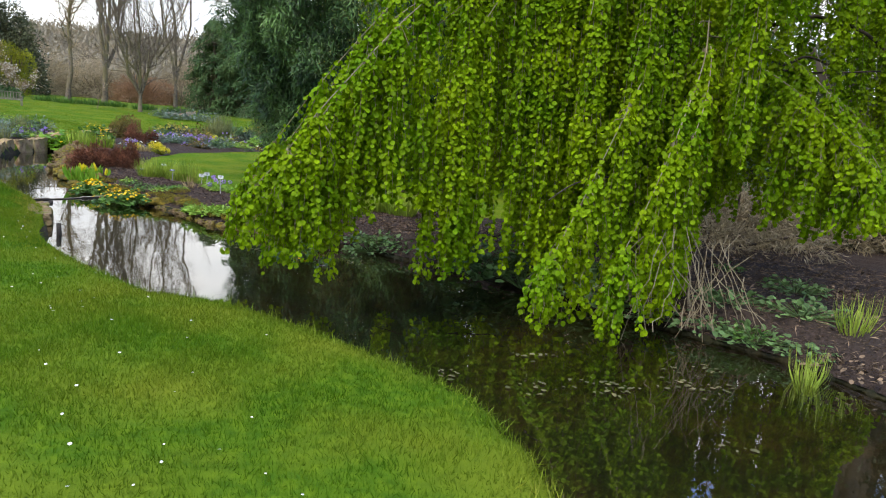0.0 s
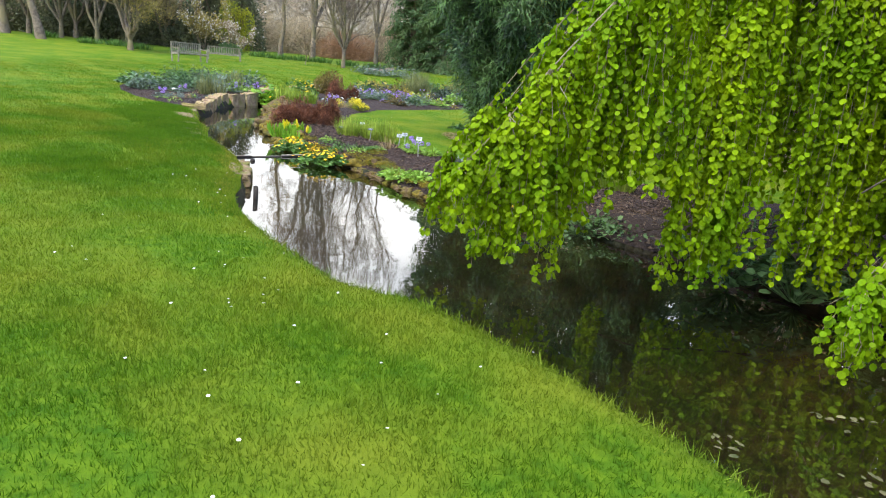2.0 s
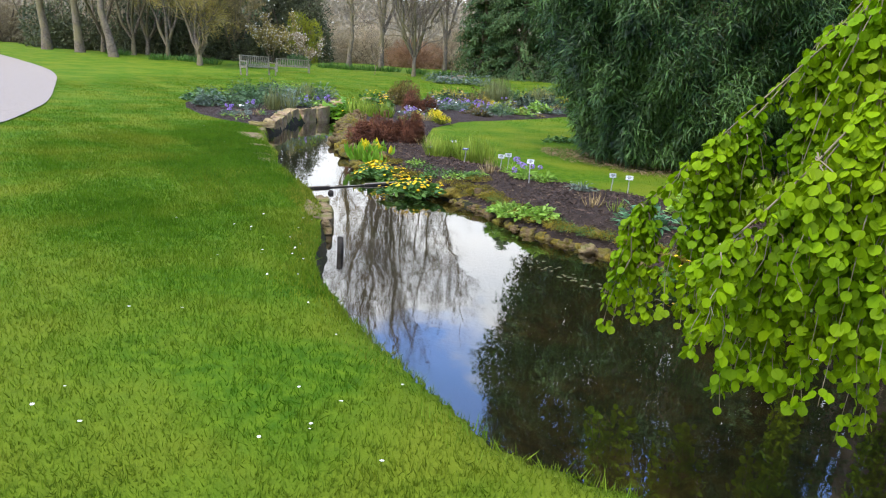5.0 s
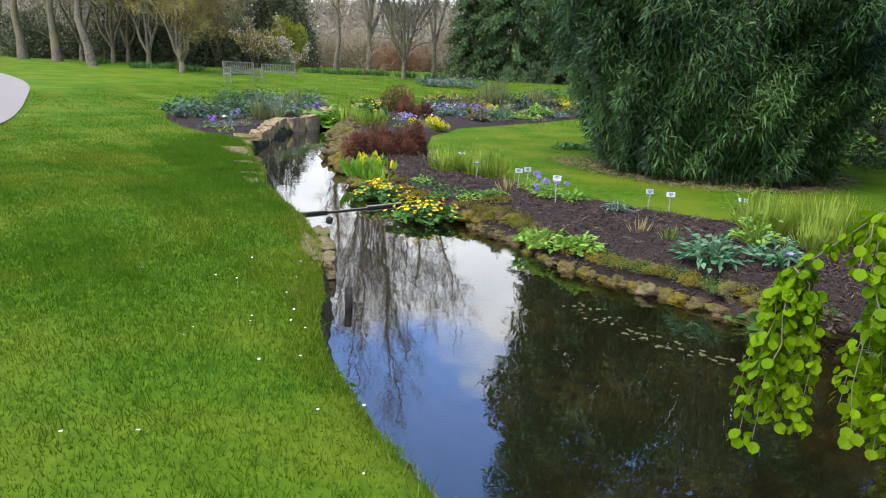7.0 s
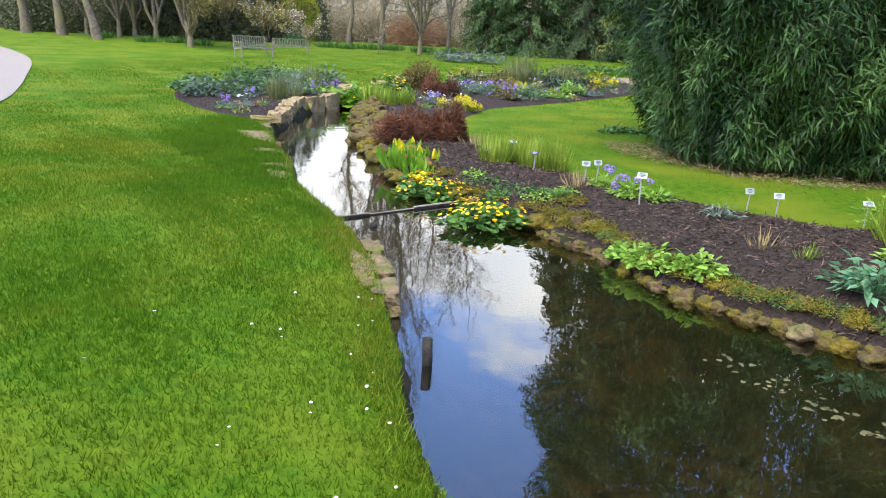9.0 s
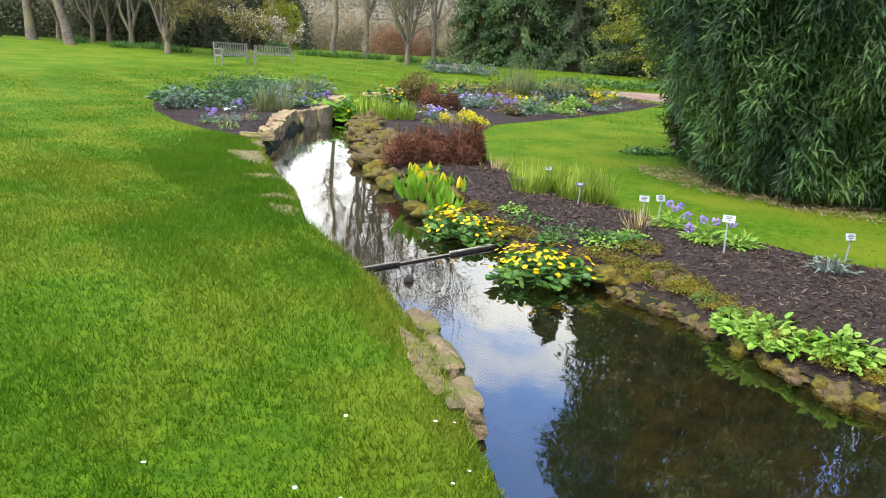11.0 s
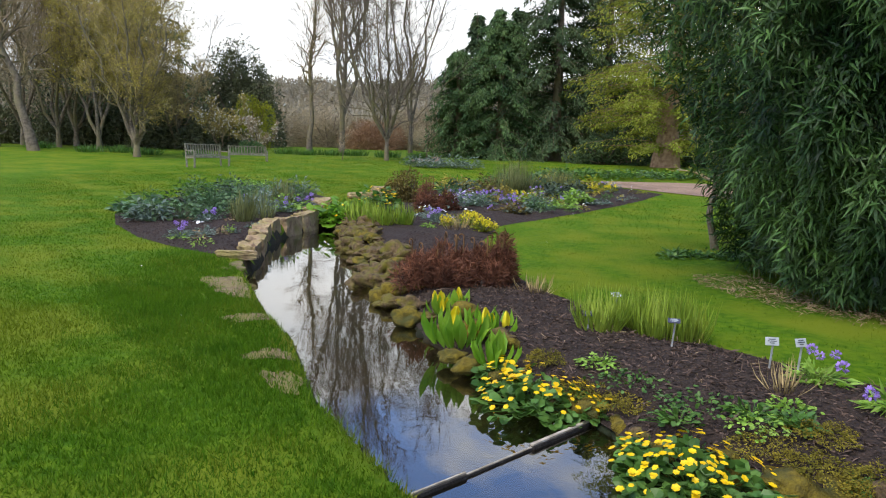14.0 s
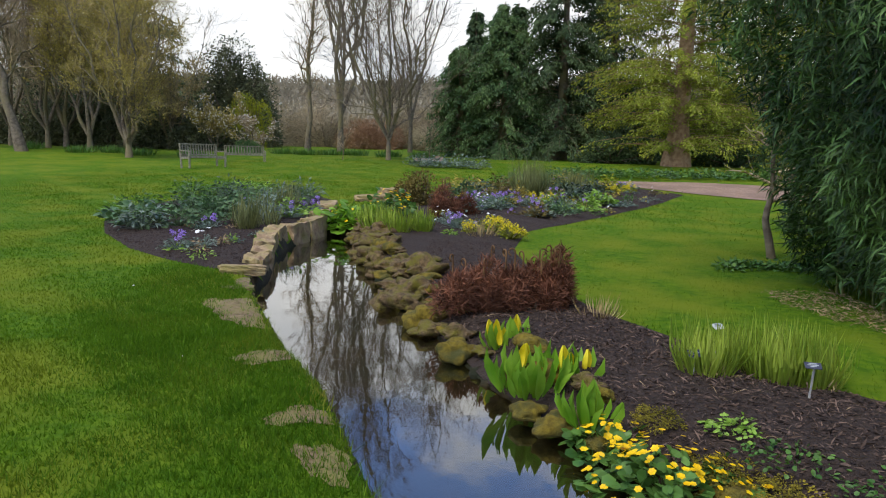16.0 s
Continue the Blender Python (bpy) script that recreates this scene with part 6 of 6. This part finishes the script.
# far side of the lawn
for x, y in ((-21.2, 38.6), (-19.9, 38.9), (-18.4, 38.2), (-15.8, 37.6), (-24.5, 40), (-13.6, 42.6), (-12.4, 42.2), (-11.4, 42.8), (-10.4, 43.4), (-15.2, 41), (-7.0, 42.2), (-8.6, 42.5)):
    blade_clump("daffodil_clump", "green daffodil leaves in the grass under the trees", "plant", (x, y), 240, 0.34, 0.6, 0.03, M_MARSHLEAF, 0.5, "daffodil clumps")
for i in range(22):
    x, y = -1.4 + i * 0.42, 33.4 + 1.3 * rng.random() + 0.05 * i
    rosette("ground_cover", "low green ground cover beyond the brown path", "plant", (x, y), 130, 0.62, 0.3, 0.14, 0.07, M_MARSHLEAF if i % 4 else M_HELLE, "ground cover beyond the path", stalk=False)
for i in range(12):
    x, y = -0.72 + i * 0.09 + rng.uniform(-0.05, 0.05), 17.95 + rng.uniform(-0.16, 0.16)
    rosette("ground_cover", "low leafy plants in the grass by the sapling", "plant", (x, y), 50, 0.14, 0.09, 0.07, 0.04, M_MARSHLEAF, "ground cover by the sapling", stalk=False)
for x, y in ((-6.4, 36.4), (-5.7, 36.2), (-5.0, 36.3), (-4.3, 36.0)):
    rosette("silver_plant", "low silvery grey-green mound by the path", "plant", (x, y), 170, 0.55, 0.4, 0.14, 0.06, M_GREYLEAF, "silver mounds")
brown = [(-1.6, 31.2), (0.2, 31.0), (1.7, 29.2), (3.2, 27.9), (6, 26.5), (9, 25.6), (10, 28.2), (7, 30.5), (5, 32.6), (2.5, 33.0), (0, 32.6)]
tagged(part("path", sheet("brown_path", brown, 0.4, lambda X, Y: ground_z(X, Y) + 0.015, M_DIRT)), "bare brown earth path round the bed", "path", kind="structure")
tagged(part("path", sheet("dirt_path", [(-7.0, 39.0), (-5.8, 39.2), (-6.2, 44), (-7, 49), (-8.4, 49), (-7.4, 44)], 0.6, lambda X, Y: ground_z(X, Y) + 0.015, M_DIRT)), "narrow earth path between the trees", "path", kind="structure")

# ---- benches ----


def bench(at, turn, label, wide=1.5, size=1.0):
    ob = thing("garden_bench", label, "bench", (*at, z_at(*at)), "garden benches")
    W = wide

    def bar(name, a, b, w, h):
        a, b = Vector(a), Vector(b)
        bm = bmesh.new()
        bmesh.ops.create_cube(bm, size=1)
        bmesh.ops.scale(bm, vec=(w, h, (b - a).length), verts=bm.verts)
        bmesh.ops.bevel(bm, geom=bm.edges[:], offset=0.006, segments=1, affect="EDGES")
        me = bpy.data.meshes.new(name)
        bm.to_mesh(me)
        bm.free()
        me.materials.append(M_BENCH)
        o = part(name, me, ob)
        o.matrix_local = Matrix.Translation((a + b) / 2) @ (b - a).to_track_quat("Z", "Y").to_matrix().to_4x4()

    for sx in (-1, 1):
        bar("leg", (sx * W / 2, -0.28, -0.02), (sx * W / 2, -0.28, 0.62), 0.06, 0.06)
        bar("leg", (sx * W / 2, 0.24, -0.02), (sx * W / 2, 0.34, 0.92), 0.06, 0.06)
        bar("armrest", (sx * W / 2, -0.33, 0.63), (sx * W / 2, 0.3, 0.65), 0.07, 0.035)
        bar("side_rail", (sx * W / 2, -0.26, 0.38), (sx * W / 2, 0.25, 0.36), 0.035, 0.07)
    for i in range(5):
        bar("seat_slat", (-W / 2, -0.27 + i * 0.12, 0.42), (W / 2, -0.27 + i * 0.12, 0.42), 0.02, 0.085)
    bar("top_rail", (-W / 2, 0.335, 0.9), (W / 2, 0.335, 0.9), 0.08, 0.04)
    bar("lower_rail", (-W / 2, 0.27, 0.5), (W / 2, 0.27, 0.5), 0.06, 0.035)
    for i in range(13):
        x = -W / 2 + 0.1 + i * (W - 0.2) / 12
        bar("back_slat", (x, 0.275, 0.5), (x, 0.33, 0.88), 0.05, 0.016)
    ob.rotation_euler, ob.scale = (0, 0, radians(turn)), (size, size, size)


bench((-13.5, 33.2), 58, "weathered grey wooden garden bench with slatted back", 1.6, 0.88)
bench((-13.15, 36.2), 28, "weathered grey wooden bench on the far lawn", 2.2, 0.66)

# ---- plant labels ----


def plant_label(x, y, top, dark=False, turn=0, tilt=35, s=1.0):
    z0 = bed_z(x, y)
    ob = thing("plant_label", "dark plant label on a thin metal stake" if dark else "pale plant label on a thin metal stake", "plant label", (x, y, z0), "plant labels")
    h = max(0.12, top - z0)

    def slab(name, size, m, loc, rot=None, parent=ob):
        bm = bmesh.new()
        bmesh.ops.create_cube(bm, size=1)
        bmesh.ops.scale(bm, vec=size, verts=bm.verts)
        bmesh.ops.bevel(bm, geom=bm.edges[:], offset=min(size) * 0.2, segments=1, affect="EDGES")
        me = bpy.data.meshes.new(name)
        bm.to_mesh(me)
        bm.free()
        me.materials.append(m)
        o = part(name, me, parent)
        o.matrix_local = Matrix.Translation(loc) @ (rot or Matrix())
        return o

    R = Matrix.Rotation(radians(turn), 4, "Z") @ Matrix.Rotation(radians(90 - tilt), 4, "X")
    slab("stake", (0.014 * s, 0.006, h + 0.08), M_STEEL, (0, 0.004, h / 2 - 0.05), Matrix.Rotation(radians(rng.uniform(-6, 6)), 4, "Y"))
    plate = slab("plate", (0.1 * s, 0.062 * s, 0.004), M_DARKPLATE if dark else M_PLATE, (0, 0, h), R)
    for i, w in enumerate((0.05, 0.066, 0.036)):
        slab("print_bar", (w * s, 0.006 * s, 0.002), M_PLATE if dark else M_INK, (0, (0.016 - i * 0.014) * s, 0.003), None, plate)


for x, y, top, dark, turn, tilt in ((-2.19, 13.51, 0.33, True, 15, 50), (-1.67, 13.24, 0.38, True, -10, 65), (-1.17, 12.9, 0.36, False, 0, 15), (-1.07, 12.74, 0.4, False, 25, 20), (-0.76, 11.9, 0.44, False, -15, 20), (0.15, 12.2, 0.33, False, 20, 20), (0.31, 11.95, 0.35, False, 0, 30),
                                  (0.72, 9.75, 0.34, True, 10, 60), (0.95, 11.9, 0.35, False, 0, 50), (1.2, 11.75, 0.35, True, 20, 40), (-1.94, 13.95, 0.4, False, 30, 60)):
    plant_label(x, y, top, dark, turn, tilt, 0.8)

# ---- small things ----


def clods(P, r):
    """Small uneven lumps of soil."""
    o = np.array([(1, 0, 0), (-1, 0, 0), (0, 1, 0), (0, -1, 0), (0, 0, 0.7), (0, 0, -0.7)])
    q = np.array([(0, 2, 4), (2, 1, 4), (1, 3, 4), (3, 0, 4), (2, 0, 5), (1, 2, 5), (3, 1, 5), (0, 3, 5)])
    a = rng.uniform(0, 6.283, len(P))
    c, s = np.cos(a), np.sin(a)
    V = o[None] * r[:, None, None] * rng.uniform(0.6, 1.3, (len(P), 6, 3))
    V = np.stack([V[..., 0] * c[:, None] - V[..., 1] * s[:, None], V[..., 0] * s[:, None] + V[..., 1] * c[:, None], V[..., 2]], -1) + P[:, None]
    return V.reshape(-1, 3), (q[None] + (np.arange(len(P)) * 6)[:, None, None]).reshape(-1, 3)


n = 22000
cx, cy = rng.uniform(-4.2, 2.8, n), rng.uniform(9.2, 19, n)
ok = inside(cx, cy, BED) > 0.04
cx, cy = cx[ok], cy[ok]
tagged(part("soil_clods", mesh_of("soil_clods", *clods(np.stack([cx, cy, mound(cx, cy, BED) + 0.002], 1), rng.uniform(0.004, 0.015, len(cx)) * (1 + rng.random(len(cx)) ** 9)), M_CLOD)), "crumbly dark lumps of soil", "soil", kind="stuff")
n = 5000
cx, cy = rng.uniform(-9.5, -5.8, n), rng.uniform(16.4, 20.5, n)
ok = inside(cx, cy, LEFT_BED) > 0.05
cx, cy = cx[ok], cy[ok]
tagged(part("soil_clods", mesh_of("soil_clods", *clods(np.stack([cx, cy, mound(cx, cy, LEFT_BED) + 0.002], 1), rng.uniform(0.006, 0.018, len(cx))), M_CLOD)), "crumbly dark lumps of soil behind the wall", "soil", kind="stuff")
n = 70000
cx, cy = rng.uniform(-3.6, 2.6, n), rng.uniform(9.2, 17, n)
ok = inside(cx, cy, BED) > 0.05
cx, cy = cx[ok], cy[ok]
tagged(part("bark_mulch", mesh_of("bark_mulch", *leaves(np.stack([cx, cy, mound(cx, cy, BED) + 0.004], 1), rand_dir(len(cx)) * [1, 1, 0.35], rand_dir(len(cx), 2), rng.uniform(0.015, 0.075, len(cx)), rng.uniform(0.005, 0.014, len(cx)), LANCE), M_CHIP)), "dark bark chips scattered over the soil", "mulch", kind="stuff")
n = 900
cx, cy = rng.uniform(-3.6, 2.6, n), rng.uniform(9.2, 17, n)
ok = inside(cx, cy, BED) > 0.1
cx, cy = cx[ok], cy[ok]
tagged(part("dry_twigs", mesh_of("dry_twigs", *leaves(np.stack([cx, cy, mound(cx, cy, BED) + 0.01], 1), rand_dir(len(cx)) * [1, 1, 0.15], rand_dir(len(cx), 2), rng.uniform(0.05, 0.14, len(cx)), 0.005, LANCE), M_STRAW)), "pale dry stalks lying on the mulch", "litter", kind="stuff")
n = 30000
cx, cy = rng.uniform(1.2, 7, n), rng.uniform(2, 10.5, n)
ok = inside(cx, cy, BED) > 0.03
cx, cy = cx[ok], cy[ok]
tagged(part("bank_litter", mesh_of("bank_litter", *leaves(np.stack([cx, cy, mound(cx, cy, BED) + 0.006], 1), rand_dir(len(cx)) * [1, 1, 0.3], rand_dir(len(cx), 2), rng.uniform(0.02, 0.09, len(cx)), 0.009, LANCE), M_LITTER)), "brown dead leaves and stalks on the bare bank", "litter", kind="stuff")
for x, y in ((3.75, 5.75), (3.3, 6.35), (3.9, 6.4), (4.3, 6.0), (2.6, 7.6), (2.0, 8.3), (1.3, 9.0), (4.9, 6.9), (1.2, 8.95)):
    rosette("bank_ivy", "dark trailing ivy on the muddy bank", "plant", (x, y), 110, 0.3, 0.13, 0.05, 0.045, M_YEW, "bank plants")
for x, y, r, h in ((2.45, 7.25, 0.3, 0.42), (2.8, 7.0, 0.26, 0.36), (2.1, 7.55, 0.26, 0.34), (3.0, 6.75, 0.22, 0.3)):
    rosette("bank_shrub", "low dark green leafy shrub under the weeping tree", "shrub", (x, y), 260, r, h, 0.075, 0.065, M_YEW, "shrubs under the tree", z=0.05)
roots = thing("bare_strands", "tangle of pale leafless hanging twigs under the tree", "twigs", (3.25, 6.05, 0.08))
q = 56
ta = np.stack([rng.normal(0, 0.28, q), rng.normal(0, 0.2, q) + 0.1, rng.uniform(0.35, 0.8, q)], 1)
tb = ta + np.stack([rng.normal(0, 0.22, q), rng.normal(-0.05, 0.12, q), -ta[:, 2] + rng.uniform(-0.05, 0.1, q)], 1)
s = np.linspace(0, 1, 6)
TT = ta[:, None] * (1 - s)[None, :, None] + tb[:, None] * s[None, :, None] + rng.normal(size=(q, 6, 3)) * 0.02
tagged(part("twig", mesh_of("bare_strand_twigs", *tubes(TT, np.full((q, 6), 0.0028), 4), M_PALETWIG), roots), kind="stuff")
for x, y, r, nn in ((2.3, 4.92, 0.2, 26), (2.85, 4.95, 0.22, 30), (1.4, 5.07, 0.1, 10), (2.0, 5.5, 0.14, 12), (2.6, 4.15, 0.07, 6), (3.1, 5.3, 0.16, 16), (1.85, 4.9, 0.12, 12), (-0.43, 9.1, 0.14, 12), (-0.25, 8.9, 0.14, 20), (-0.55, 9.3, 0.09, 9), (0.2, 8.6, 0.2, 24), (1.0, 8.3, 0.16, 14), (-0.1, 8.75, 0.1, 10)):
    P = np.stack([rng.normal(0, r * 0.6, nn), rng.normal(0, r * 0.4, nn), 0.004 + 0.004 * rng.random(nn)], 1)
    ob = thing("floating_debris", "patch of pale leaves and scum floating on the water", "floating leaves", (x, y, 0.0), "floating patches")
    tagged(part("leaf", mesh_of("floating_leaves", *leaves(P, rand_dir(nn) * [1, 1, 0], np.array([[0, 0, 1.0]]) + rng.normal(size=(nn, 3)) * 0.04, rng.uniform(0.015, 0.05, nn), rng.uniform(0.01, 0.035, nn), ROUND), M_PAD), ob), kind="stuff")
DAISIES = [(-0.88, 5.55), (-0.85, 5.5), (-0.9, 5.6), (-0.77, 5.72), (-0.5, 5.35), (-1.83, 5.94), (-2.19, 8.94), (-2.23, 8.85), (-2.05, 8.42), (-2.17, 8.54), (-2.52, 8.69), (-2.04, 8.3), (-3.1, 8.24), (-0.05, 5.05), (0.28, 3.75), (-0.22, 3.77), (0.35, 5.12)]
for i in range(150):
    if i < len(DAISIES):
        x, y = DAISIES[i]
    elif i < 90:
        y = rng.uniform(2.6, 9.5)
        x = 1.3 - 0.42 * (y - 2.6) - abs(rng.normal(0, 1.1)) - 0.15
    else:
        y = rng.uniform(9, 26)
        x = rng.uniform(-12, -3.5) if i % 3 else rng.uniform(-2.5, 0.4)
    if not on_lawn(np.array([x]), np.array([y]))[0]:
        continue
    d = tagged(part("daisy", DAISY), "tiny white daisy flower in the grass", "flower", "daisies in the lawn")
    d.matrix_world = Matrix.Translation((x, y, z_at(x, y) + 0.028)) @ Matrix.Rotation(rng.uniform(-0.4, 0.4), 4, "X") @ Matrix.Scale(rng.uniform(0.009, 0.017), 4)
